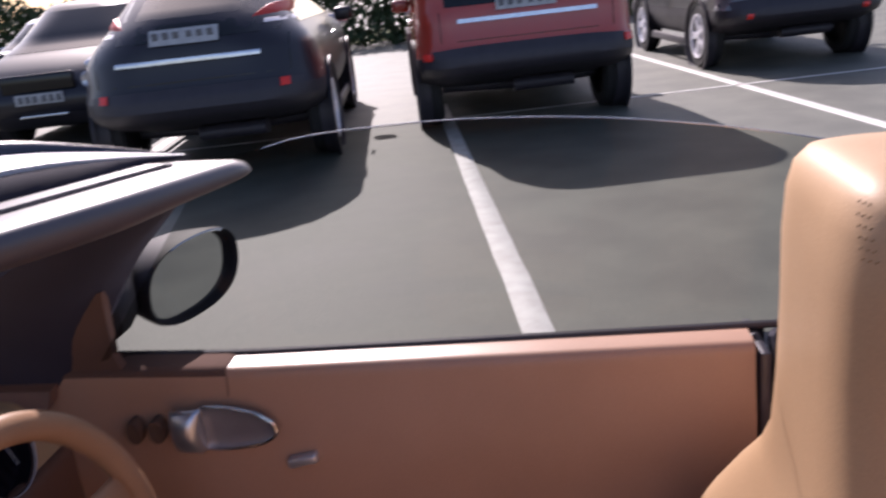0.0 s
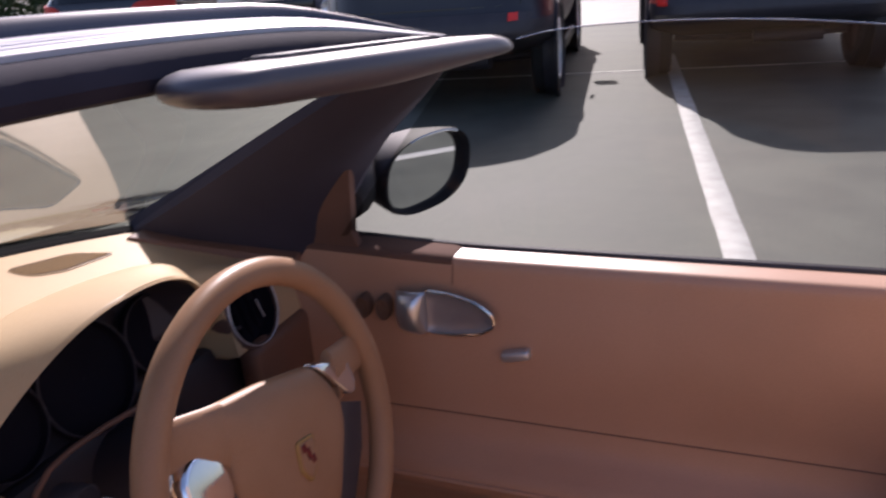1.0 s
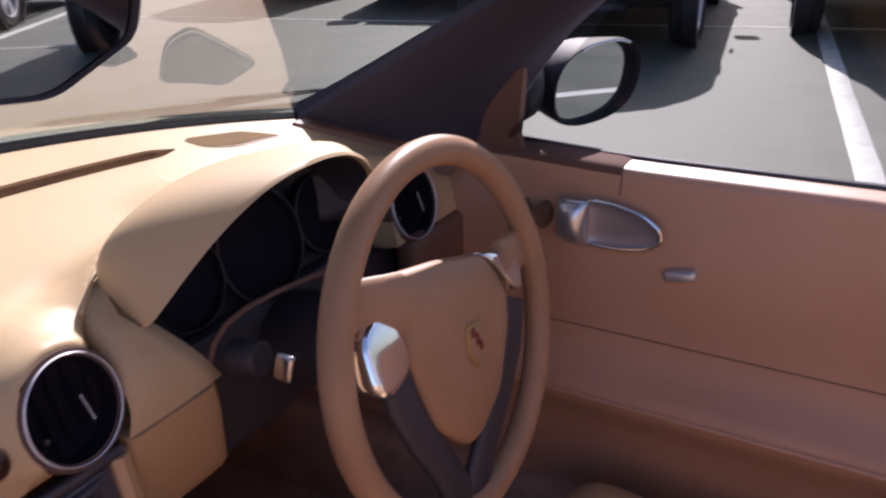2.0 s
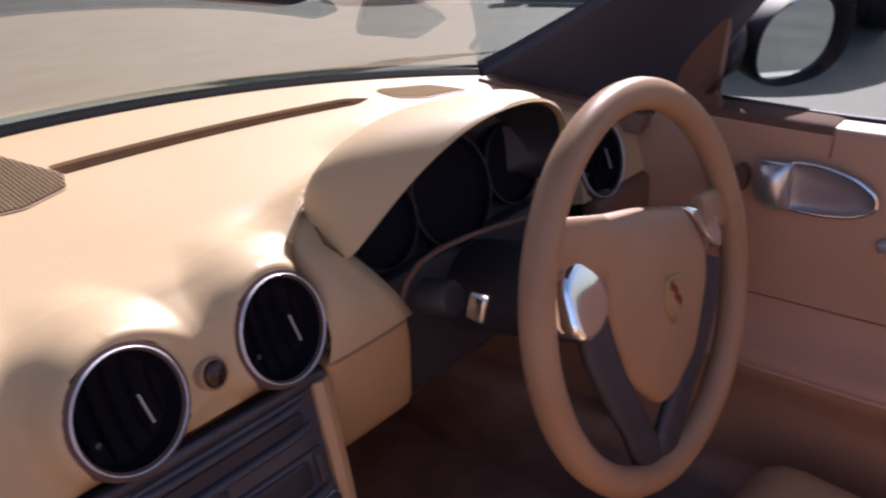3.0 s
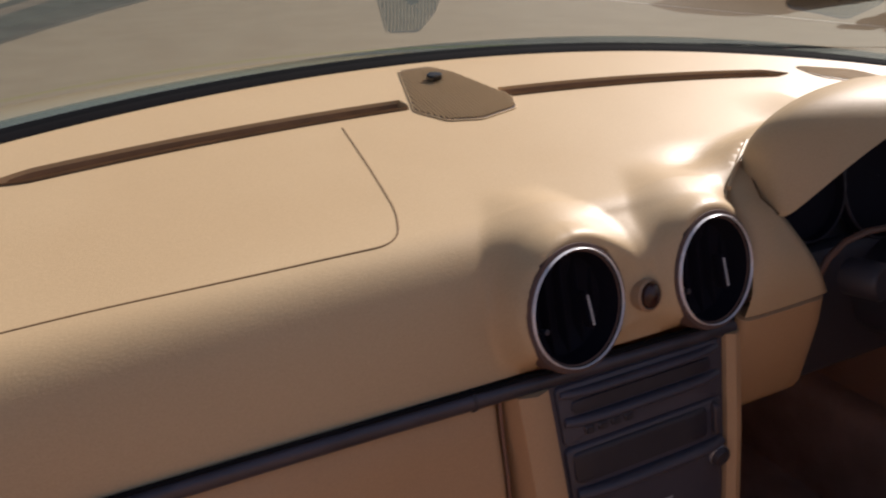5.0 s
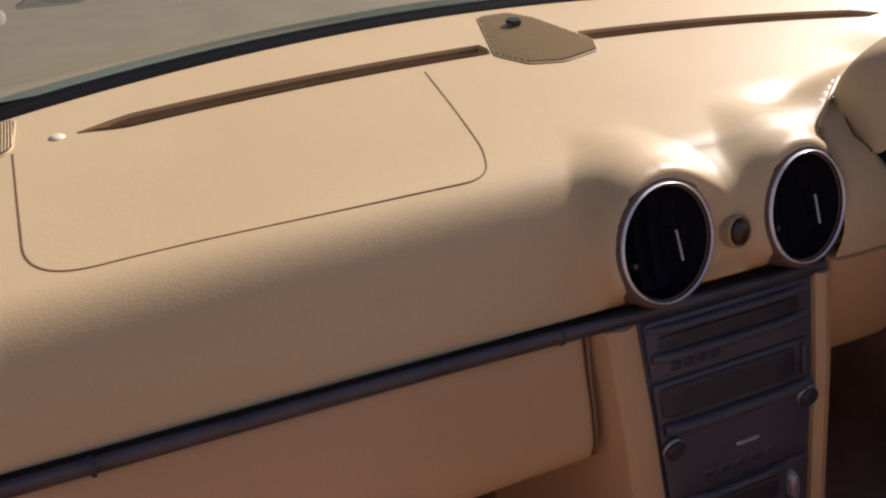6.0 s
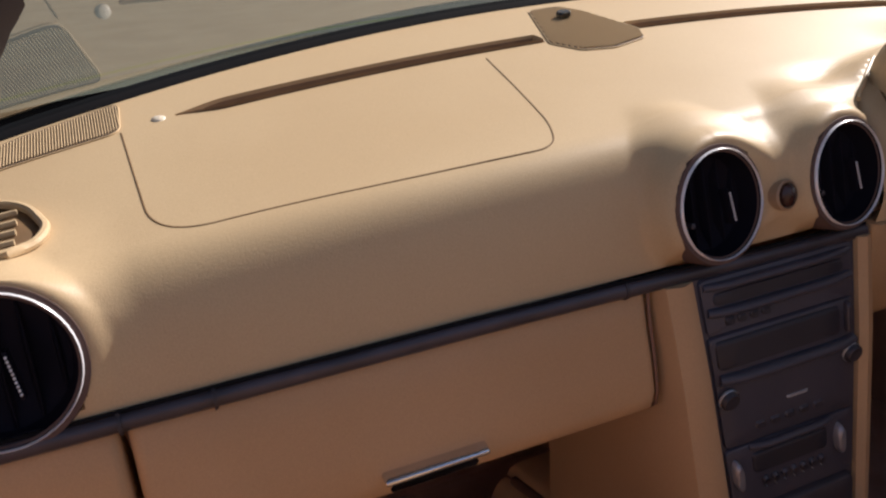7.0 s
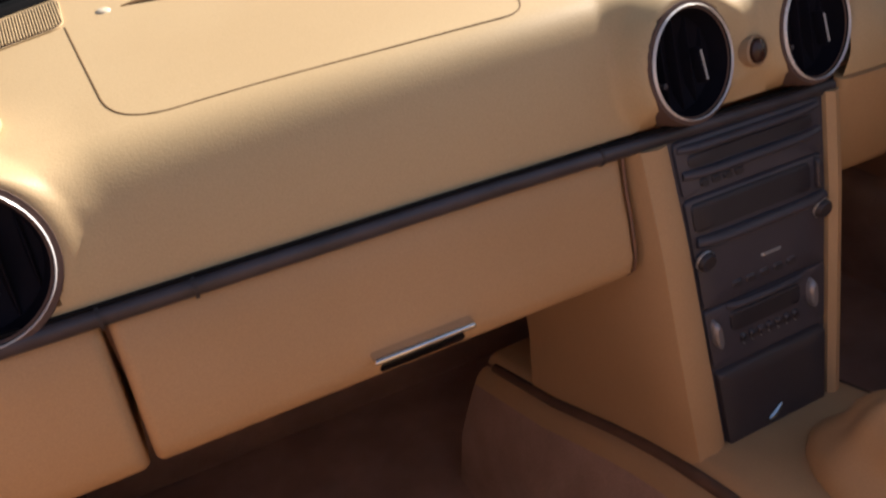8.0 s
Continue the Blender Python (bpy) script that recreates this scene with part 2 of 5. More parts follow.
def plate(outline, to3d, thick, edge=0.002):
    """A plate over an outline of 2D points; to3d(a, b, h) gives the place, h towards the viewer."""
    c = sum((Vector(p) for p in outline), Vector((0, 0))) / len(outline)

    def ring(inset, h):
        out = []
        for p in outline:
            q = Vector(p) - c
            q = c + q * max(0.0, 1 - inset / max(q.length, 1e-6))
            out.append(to3d(q.x, q.y, h))
        return out
    rings = [ring(0, 0), ring(0, thick - edge), ring(edge * 0.3, thick - edge * 0.3), ring(edge, thick)]
    rings += [ring((sum((Vector(p) - c).length for p in outline) / len(outline)) * k, thick) for k in (0.35, 0.7)]
    v, f = loft(rings, caps=(True, True))
    return v, f


def smoothstep(a, b, x):
    t = min(1.0, max(0.0, (x - a) / (b - a)))
    return t * t * (3 - 2 * t)


# ---- ground and markings ----
BAY = radians(9.4)
BAY_X, BAY_Y = Vector((math.cos(BAY), math.sin(BAY), 0)), Vector((-math.sin(BAY), math.cos(BAY), 0))


def bay(a, b, z=0.0):
    """A place from metres along the bays and across them."""
    p = BAY_X * a + BAY_Y * b
    return (p.x, p.y, z)


def ground_sheet():
    ring = [0, 4, 8, 14, 24, 50, 110, 260, 700, 2500]
    rows = []
    for r in ring:
        rows.append([(r * math.cos(a) + 3, r * math.sin(a), 0) for a in (2 * math.pi * k / 48 for k in range(48))])
    return loft(rows)


tagged(make("ground", ground_sheet(), ASPHALT, smooth=False), "sunlit grey asphalt of a car park", "ground", kind="structure")


def marking(name, a0, b0, a1, b1, width, label):
    p, q = Vector(bay(a0, b0)), Vector(bay(a1, b1))
    d = (q - p).normalized()
    s = Vector((-d.y, d.x, 0)) * width / 2
    n = max(2, int((q - p).length / 0.25))
    rows = []
    for i in range(n + 1):
        c = p + (q - p) * i / n
        j = 0.004 * noise.noise(c * 3.0)
        rows.append([c + s * (1 + j * 20) + Vector((0, 0, 0.001)), c + s * 0.92 + Vector((0, 0, 0.004)), c - s * 0.92 + Vector((0, 0, 0.004)), c - s * (1 - j * 20) + Vector((0, 0, 0.001))])
    return tagged(make(name, grid(rows), ROAD_PAINT), label, "road marking", kind="structure")


def bay_of(x, y):
    p = Vector((x, y, 0))
    return p.dot(BAY_X), p.dot(BAY_Y)


STRIPE = bay_of(2.67, -0.555)[1]
RIGHT = bay_of(5.88, -3.07)[1]
CROSS = bay_of(8.05, -0.6)[0]
marking("parking_line", 1.4, STRIPE, 8.9, STRIPE, 0.125, "worn white painted parking bay line on asphalt")
marking("parking_line", 1.4, RIGHT, 13.5, RIGHT, 0.11, "worn white painted parking bay line on asphalt")
marking("parking_line", 1.4, STRIPE + (STRIPE - RIGHT), 8.9, STRIPE + (STRIPE - RIGHT), 0.11, "worn white painted parking bay line on asphalt")
marking("thin_line", CROSS, -9.0, CROSS, 9.0, 0.05, "thin pale line painted across the parking bays")


# ---- parked cars ----
def corner_radius(share, half_width, roof_round=0.45, corner=0.32):
    """The plan corner grows rounder towards the roof."""
    return min(corner + roof_round * smoothstep(0.62, 1.0, share), half_width * (corner / 0.71 + 0.33 * smoothstep(0.62, 1.0, share)), half_width * 0.9)


def car_shell(length, width, height, rear, front, roof_round, corner, n_side=10):
    """Body as a stack of rounded plan outlines; rear and front give the ends at shares of the height."""
    rings = []
    for share, xr, xf, w in zip(*[rear[k] for k in ("z", "x")], front, rear["w"]):
        x0, x1, hw = xr, length - xf, width / 2 * w
        r = corner_radius(share, hw, roof_round, corner)
        out = []
        for cx, cy, a0 in ((x0 + r, -hw + r, 180), (x1 - r, -hw + r, 270), (x1 - r, hw - r, 0), (x0 + r, hw - r, 90)):
            for k in range(n_side + 1):
                a = radians(a0 + 90 * k / n_side)
                e = 1.0 if a0 in (180, 90) else 1.6
                out.append((cx + r * math.cos(a) * (e if a0 in (270, 0) else 1), cy + r * math.sin(a), share * height))
        rings.append(out)
    return rings


def wheel_parts(holder, x, y, radius, side):
    """Tyre and alloy rim; side is -1 or 1, the outer side in y."""
    m = Matrix.Translation((x, y, radius)) @ pose(0, 0, 0, -90 * side, 0, 0)
    tyre = make("wheel", lathe([(radius * 0.66, -0.10), (radius * 0.93, -0.105), (radius, -0.08), (radius, 0.08), (radius * 0.93, 0.105), (radius * 0.68, 0.10), (radius * 0.66, 0.06)], m, 40), RUBBER, holder)
    make("rim", lathe([(radius * 0.70, 0.10), (radius * 0.66, 0.105), (radius * 0.62, 0.08), (radius * 0.60, 0.03), (radius * 0.1, 0.03), (0.001, 0.03)], m, 40), STACK, tyre)
    spokes = []
    for k in range(5):
        a = 2 * math.pi * k / 5
        for da in (-0.13, 0.13):
            spokes.append(moved(rbox((radius * 0.55, 0.045, 0.03), None, 0.008), m @ Matrix.Rotation(a + da, 4, "Z") @ Matrix.Translation((radius * 0.36, 0, 0.085))))
    spokes.append(lathe([(0.07, 0.06), (0.07, 0.095), (0.05, 0.105), (0.001, 0.105)], m, 20))
    spokes.append(lathe([(radius * 0.70, 0.085), (radius * 0.70, 0.112), (radius * 0.64, 0.112), (radius * 0.62, 0.085)], m, 40))
    make("spokes", join(*spokes), RING, tyre)
    make("wheel_arch", lathe([(radius * 1.22, 0.10), (radius * 1.24, 0.125), (radius * 1.15, 0.13), (radius * 1.08, 0.09), (radius * 1.05, 0.0), (0.02, -0.02)], m, 40), BLACK, holder)


def parked_car(name, at, turn, label, paint, length, width, height, kind, plate_z=0.42, strip_z=0.37, lamp_z=(0.475, 0.60), reflector_z=0.31, dark_z=0.30, strip_w=0.42, yellow=False, roof=0.0, refl=0.385, roof_w=1.0, roof_round=0.35, corner=0.32, waist=0.6, group="parked cars"):
    """A parked car in its own axes: rear end at x 0, nose towards +x, standing on z 0."""
    holder = thing(name, at, turn, True, label=label, category="car", group=group)
    tall = kind == "suv"
    rear = {"z": [0.15, 0.19, 0.26, 0.33, 0.40, 0.46, 0.56, 0.63, 0.72, 0.86, 0.95, 0.985, 1.0],
            "x": [0.30, 0.10, 0.02, 0.0, 0.02, 0.07, 0.08, 0.10, 0.17, 0.34, 0.48, 0.62, 0.95],
            "w": [0.86, 0.95, 0.98, 1.0, 1.0, 0.99, 0.985, 0.96, 0.90, 0.82, 0.77, 0.72, 0.62]}
    if tall:
        rear["z"][:5] = [0.20, 0.27, 0.31, 0.35, 0.40]
        rear["x"][:5] = [0.80, 0.26, 0.06, 0.0, 0.015]
    if kind == "saloon":
        rear["x"] = [0.30, 0.10, 0.02, 0.0, 0.02, 0.06, 0.08, 0.14, 0.75, 1.05, 1.30, 1.45, 1.8]
    rear["x"] = [x + roof * smoothstep(0.70, 0.97, z) for x, z in zip(rear["x"], rear["z"])]
    rear["w"] = [w * (1 + (roof_w - 1) * smoothstep(waist, waist + 0.3, z)) for w, z in zip(rear["w"], rear["z"])]
    front = [0.35, 0.16, 0.05, 0.0, 0.03, 0.10, 0.30, 0.9 if not tall else 0.8, 1.35, 1.75, 2.0, 2.15, 2.45]
    shell = car_shell(length, width, height, rear, front, roof_round, corner)
    split = 4 if tall else 2
    body = make("body", loft(shell[split:], caps=(False, True)), paint, holder, sharp=60)
    make("lower_cladding", loft(shell[:split + 1], caps=(True, False)), BLACK, body, "black lower cladding and underbody")

    def rear_x(z):
        zs = [s * height for s in rear["z"]]
        return float(np.interp(z, zs, rear["x"]))

    def rear_patch(y0, y1, z0, z1, lift=0.012, wrap=0.0, n=8):
        """A patch that follows the rear; wrap bends its outer end round the corner."""
        rows = []
        hw = width / 2
        for i in range(n + 1):
            row = []
            z = z0 + (z1 - z0) * i / n if not callable(z0) else 0.5 * (z0(0.5) + z1(0.5))
            w = hw * float(np.interp(z, [s * height for s in rear["z"]], rear["w"]))
            r = corner_radius(z / height, w, roof_round, corner)
            for k in range(n + 1):
                y = y0 + (y1 - y0) * k / n
                if callable(z0):
                    z = z0(k / n) + (z1(k / n) - z0(k / n)) * i / n
                over = max(0.0, abs(y) - (w - r))
                if over >= r:
                    row.append((rear_x(z) + r + (over - r), math.copysign(w + lift, y), z))
                else:
                    row.append((rear_x(z) + r - math.sqrt(r * r - over * over) - lift, y, z))
            rows.append(row)
        v, f = grid(rows)
        back = [(p[0] + 0.03, p[1] * 0.98, p[2]) for p in v]
        m = len(v)
        fb = [[i + m for i in q][::-1] for q in f]
        c = n + 1
        rim = [list(range(c)), [i * c + n for i in range(c)], [n * c + n - i for i in range(c)], [(n - i) * c for i in range(c)]]
        side = [[e[i], e[i + 1], e[i + 1] + m, e[i] + m] for e in rim for i in range(n)]
        return v + back, f + fb + side

    h = height
    low = 0.235 if tall else 0.155
    make("lower_bumper", rear_patch(-width * 0.49, width * 0.49, lambda q: low * h, lambda q: (dark_z + 0.022 * (1 - abs(2 * q - 1) ** 4)) * h, 0.014, n=14), BLACK, body, "black plastic lower bumper")
    # gaps round the boot lid, and the recess above the plate
    g0, g1 = (dark_z + 0.05) * h, 0.62 * h
    for s in (-1, 1):
        make("lid_gap", rear_patch(s * width * 0.385, s * (width * 0.385 + 0.007), g0, g1, 0.002, n=6), GLOSS_BLACK, body)
    make("lid_gap", rear_patch(-width * 0.385, width * 0.385, g0 - 0.006, g0, 0.002, n=10), GLOSS_BLACK, body)
    if not tall:
        make("plate_recess", rear_patch(-0.34, 0.34, plate_z * h - 0.02, plate_z * h + 0.15, 0.006, n=6), BLACK, body, "dark plate recess")
    make("rear_window", rear_patch(-width * 0.36, width * 0.36, 0.64 * h, 0.90 * h, 0.008), CAR_GLASS, holder, "dark rear window")
    for s in (-1, 1):
        l0, l1 = lamp_z[0] * h, lamp_z[1] * h
        lamp = make("tail_light", rear_patch(s * width * 0.205, s * (width * 0.5 + 0.06), lambda q: l0 + 0.012 * q, lambda q: l0 + 0.012 + (l1 - l0) * smoothstep(0, 0.42, q) ** 0.7 + 0.05 * q, 0.014, n=12), LAMP_RED, holder, "slanted red tail light lens")
        make("lamp_insert", rear_patch(s * width * 0.30, s * width * 0.40, l0 + 0.03, l0 + 0.06, 0.017, n=4), LAMP_CLEAR, lamp, "pale lamp segment")
        make("reflector", rear_patch(s * width * (refl - 0.018), s * width * (refl + 0.018), (reflector_z - 0.017) * h, (reflector_z + 0.017) * h, 0.022, n=4), REFLECTOR, holder, "small red bumper reflector")
        # side windows, proud of the cabin
        rows = []
        for z in (0.655, 0.74, 0.83, 0.91):
            w = width / 2 * float(np.interp(z, rear["z"], rear["w"])) + 0.006
            x0 = float(np.interp(z, rear["z"], rear["x"])) + 0.62
            x1 = length - float(np.interp(z, rear["z"], front)) - 0.38
            rows.append([(x0 + (x1 - x0) * k / 10, s * w, z * h) for k in range(11)])
        make("side_window", grid(rows), CAR_GLASS, holder, "dark side window")
        make("door_mirror", rbox((0.10, 0.20, 0.14), Matrix.Translation((length * 0.60, s * (width / 2 + 0.07), 0.64 * h)), 0.04, 4), paint, holder)
        make("door_handle", rbox((0.17, 0.03, 0.025), Matrix.Translation((length * 0.42, s * (width / 2 + 0.012), 0.56 * h)), 0.01), CHROME if tall else paint, holder)
        make("sill", rbox((length * 0.48, 0.05, 0.10), Matrix.Translation((length * 0.5, s * (width / 2 - 0.03), 0.16 * h)), 0.02), BLACK, holder)
        radius = 0.37 if tall else 0.315
        for x in (0.20 * length, 0.80 * length):
            wheel_parts(holder, x, s * (width / 2 - 0.10), radius, s)
    number = make("number_plate", rear_patch(-0.26, 0.26, plate_z * h, plate_z * h + 0.112, 0.02, n=2), PLATE_YELLOW if yellow else PLATE_WHITE, holder, "number plate with plain dark bars")
    for k in range(6):
        y = -0.20 + 0.078 * k + (0.02 if k > 2 else 0)
        make("plate_bar", rbox((0.004, 0.042, 0.07), Matrix.Translation((rear_x(plate_z * h + 0.056) - 0.024, y, plate_z * h + 0.056)), 0.001, 1), PLATE_BAR, number)
    make("boot_strip", rear_patch(-strip_w, strip_w, strip_z * h, strip_z * h + 0.035, 0.03, n=6), CHROME, holder, "bright chrome strip")
    for s in (-1, 1) if kind == "saloon" else ():
        make("exhaust_tip", tube([(0.02, s * 0.55, 0.17 * h), (0.22, s * 0.55, 0.17 * h)], 0.045, 14, squash=0.6), CHROME, holder)
    if tall:
        make("rear_axle", tube([(0.20 * length, -width * 0.38, 0.34), (0.20 * length, 0, 0.31), (0.20 * length, width * 0.38, 0.34)], 0.05, 10), BLACK, holder, "dark rear axle beam")
        make("silencer", tube([(0.45, -0.45, 0.36), (0.50, 0.10, 0.35)], 0.09, 14, squash=0.7), BLACK, holder)
    # nose
    for s in (-1, 1):
        make("headlight", rbox((0.34, 0.34, 0.16), Matrix.Translation((length - 0.04, s * (width / 2 - 0.20), 0.56 * h)) @ pose(0, 0, 0, 0, 18, -22 * s), 0.06, 3), LAMP_CLEAR, holder)
        make("fog_lamp", lathe([(0.09, -0.02), (0.09, 0.02), (0.075, 0.035), (0.04, 0.02), (0.0005, 0.015)], Matrix.Translation((length + 0.15, s * 0.56, 0.46 * h)) @ pose(0, 0, 0, 0, 90, 0), 20), LAMP_CLEAR, holder, "round front lamp")
    make("front_grille", rbox((0.06, 0.80, 0.20), Matrix.Translation((length + 0.13, 0, 0.47 * h)), 0.03, 3), GLOSS_BLACK, holder)
    make("front_strip", rbox((0.03, 0.52, 0.03), Matrix.Translation((length + 0.165, 0, 0.255 * h)), 0.01, 2), CHROME, holder, "bright lower strip")
    fp = make("front_number_plate", rbox((0.02, 0.52, 0.112), Matrix.Translation((length + 0.185, 0, 0.37 * h)), 0.004), PLATE_WHITE, holder, "white number plate with plain dark bars")
    for k in range(6):
        make("plate_bar", rbox((0.004, 0.042, 0.07), Matrix.Translation((length + 0.196, -0.20 + 0.078 * k + (0.02 if k > 2 else 0), 0.37 * h)), 0.001, 1), PLATE_BAR, fp)
    rows = []
    for k in range(9):
        z = 0.655 + 0.275 * k / 8
        w = width / 2 * float(np.interp(z, rear["z"], rear["w"]))
        r = corner_radius(z, w, roof_round, corner)
        x = length - float(np.interp(z, rear["z"], front)) - r
        rows.append([(x + 1.6 * math.sqrt(max(0.0, r * r - max(0.0, abs(y) - (w - r)) ** 2)) + 0.015, y, z * h) for y in (w * 0.9 * (j / 8 - 1) for j in range(17))])
    make("front_window", grid(rows), CAR_GLASS, holder, "dark windscreen")
    return holder


TURN = math.degrees(BAY)
parked_car("red_car", bay(6.75, STRIPE - 0.72), TURN, "orange-red tall hatchback parked in a marked bay", PAINT_RED, 4.4, 1.94, 1.72, "suv", 0.605, 0.56, (0.72, 0.80), 0.408, 0.425, 0.60, roof=-0.36, refl=0.455, roof_w=1.20, roof_round=0.12)
parked_car("black_suv", bay(5.95, STRIPE + 1.99), TURN, "glossy black large off-road car parked in a bay", PAINT_BLACK, 4.8, 1.94, 1.74, "suv", 0.625, 0.548, (0.655, 0.735), 0.42, 0.42, 0.55, roof=0.60, refl=0.36, roof_w=0.76, roof_round=0.5, corner=0.60, waist=0.50)
parked_car("grey_car", bay(8.55, STRIPE - 4.05), TURN - 3, "dark grey off-road car with bright alloy wheels", PAINT_SILVER, 4.5, 1.84, 1.70, "suv", 0.60, 0.47, (0.69, 0.745), 0.352, 0.44, 0.5, refl=0.34)
parked_car("black_car", bay(13.4, STRIPE + 4.3), TURN + 180, "black car parked nose out beside the off-road car", PAINT_BLACK, 4.5, 1.8, 1.60, "hatch")
parked_car("pale_blue_car", bay(18.9, STRIPE + 7.0), TURN + 180, "pale blue car parked in the next row", PAINT_ICE, 4.3, 1.8, 1.5, "hatch")
parked_car("maroon_car", bay(9.0, STRIPE + 6.95), TURN, "dark car with a yellow plate parked in a bay", PAINT_GREY, 4.4, 1.8, 1.5, "hatch", 0.37, yellow=True)


# ---- verge, hedge and trees ----
def verge(name, centre, length, width, turn, label):
    rows = []
    for i in range(41):
        u = -length / 2 + length * i / 40
        rows.append([tuple(pose(*centre, 0, 0, turn) @ Vector((u, v, 0.004 + 0.11 * min(1, (width / 2 - abs(v)) / 0.3) + 0.03 * noise.noise((u, v, 0))))) for v in (width * (j / 12 - 0.5) for j in range(13))])
    return tagged(make(name, grid(rows), GRASS), label, "grass", kind="stuff")


verge("grass_verge", (2.0, 20.5, 0), 70, 9.0, -8, "sunlit yellow-green grass verge beyond the asphalt")
verge("grass_verge", (24.0, 4.0, 0), 50, 5.0, 100, "sunlit grass verge behind the parked cars")


def leaves(name, centre, size, count, seed, label, category, leaf=0.11):
    """A crown or hedge of many small leaves filling a lumpy volume."""
    rnd = random.Random(seed)
    verts, faces = [], []
    c = Vector(centre)
    while len(faces) < count:
        p = Vector((rnd.uniform(-1, 1), rnd.uniform(-1, 1), rnd.uniform(-1, 1)))
        lump = 0.75 + 0.5 * noise.noise(p * 2.2 + c)
        q = max(abs(p.x) ** 1.5, abs(p.y) ** 1.5, 0) + abs(p.z) ** 3
        if q > lump + 0.35 or (q < 0.3 and rnd.random() < 0.7):
            continue
        o = c + Vector((p.x * size[0], p.y * size[1], p.z * size[2]))
        if o.z < 0.05:
            continue
        t = Euler((rnd.uniform(0, 6.3), rnd.uniform(0, 6.3), rnd.uniform(0, 6.3))).to_matrix()
        s = leaf * rnd.uniform(0.6, 1.4)
        k = len(verts)
        verts += [tuple(o + t @ Vector(v)) for v in ((-s, 0, 0), (0, -s * 0.45, s * 0.12), (s, 0, 0), (0, s * 0.45, s * 0.12))]
        faces.append([k, k + 1, k + 2, k + 3])
    return verts, faces


for k in range(7):
    b = -9 + 5.0 * k
    hedge = make("hedge", leaves("hedge", bay(21.5 + 0.5 * math.sin(k * 2.1), b, 0.9), (1.3, 2.8, 1.3 + 0.25 * math.sin(k * 1.7)), 5200, 10 + k, "", ""), LEAF, smooth=False)
    tagged(hedge, "dense dark green clipped hedge behind the cars", "hedge", "hedge row", kind="stuff")


# ---- the convertible: dashboard ----
def top_z(x, y):
    return 0.918 + 0.2 * (y - 0.1) - 0.07 * x * x


def base_y(x):
    return 0.368 - 0.28 * x * x


def slot_y(x):
    return 0.275 - 0.11 * x * x


VENTS = [(-0.063, 0.009, 0.857, 0.0437), (0.069, 0.011, 0.857, 0.0437), (-0.573, 0.024, 0.853, 0.048), (0.573, 0.024, 0.853, 0.048)]


TILT_V = radians(14)
HOOD_DEPTH = 0.055


def vent_normal(vx):
    """The way a vent faces: up a little, and the inner pair slightly towards the driver."""
    yaw = radians(8) if abs(vx) < 0.3 else 0.0
    return Vector((math.sin(yaw) * math.cos(TILT_V), -math.cos(yaw) * math.cos(TILT_V), math.sin(TILT_V)))


def cheek_edge(x):
    """Where the pad ends against the cheek of the instrument pod."""
    return float(np.interp(x, (0.100, 0.110, 0.118, 0.126, 0.150, 0.179), (0.026, 0.045, 0.053, 0.060, 0.076, 0.0955)))


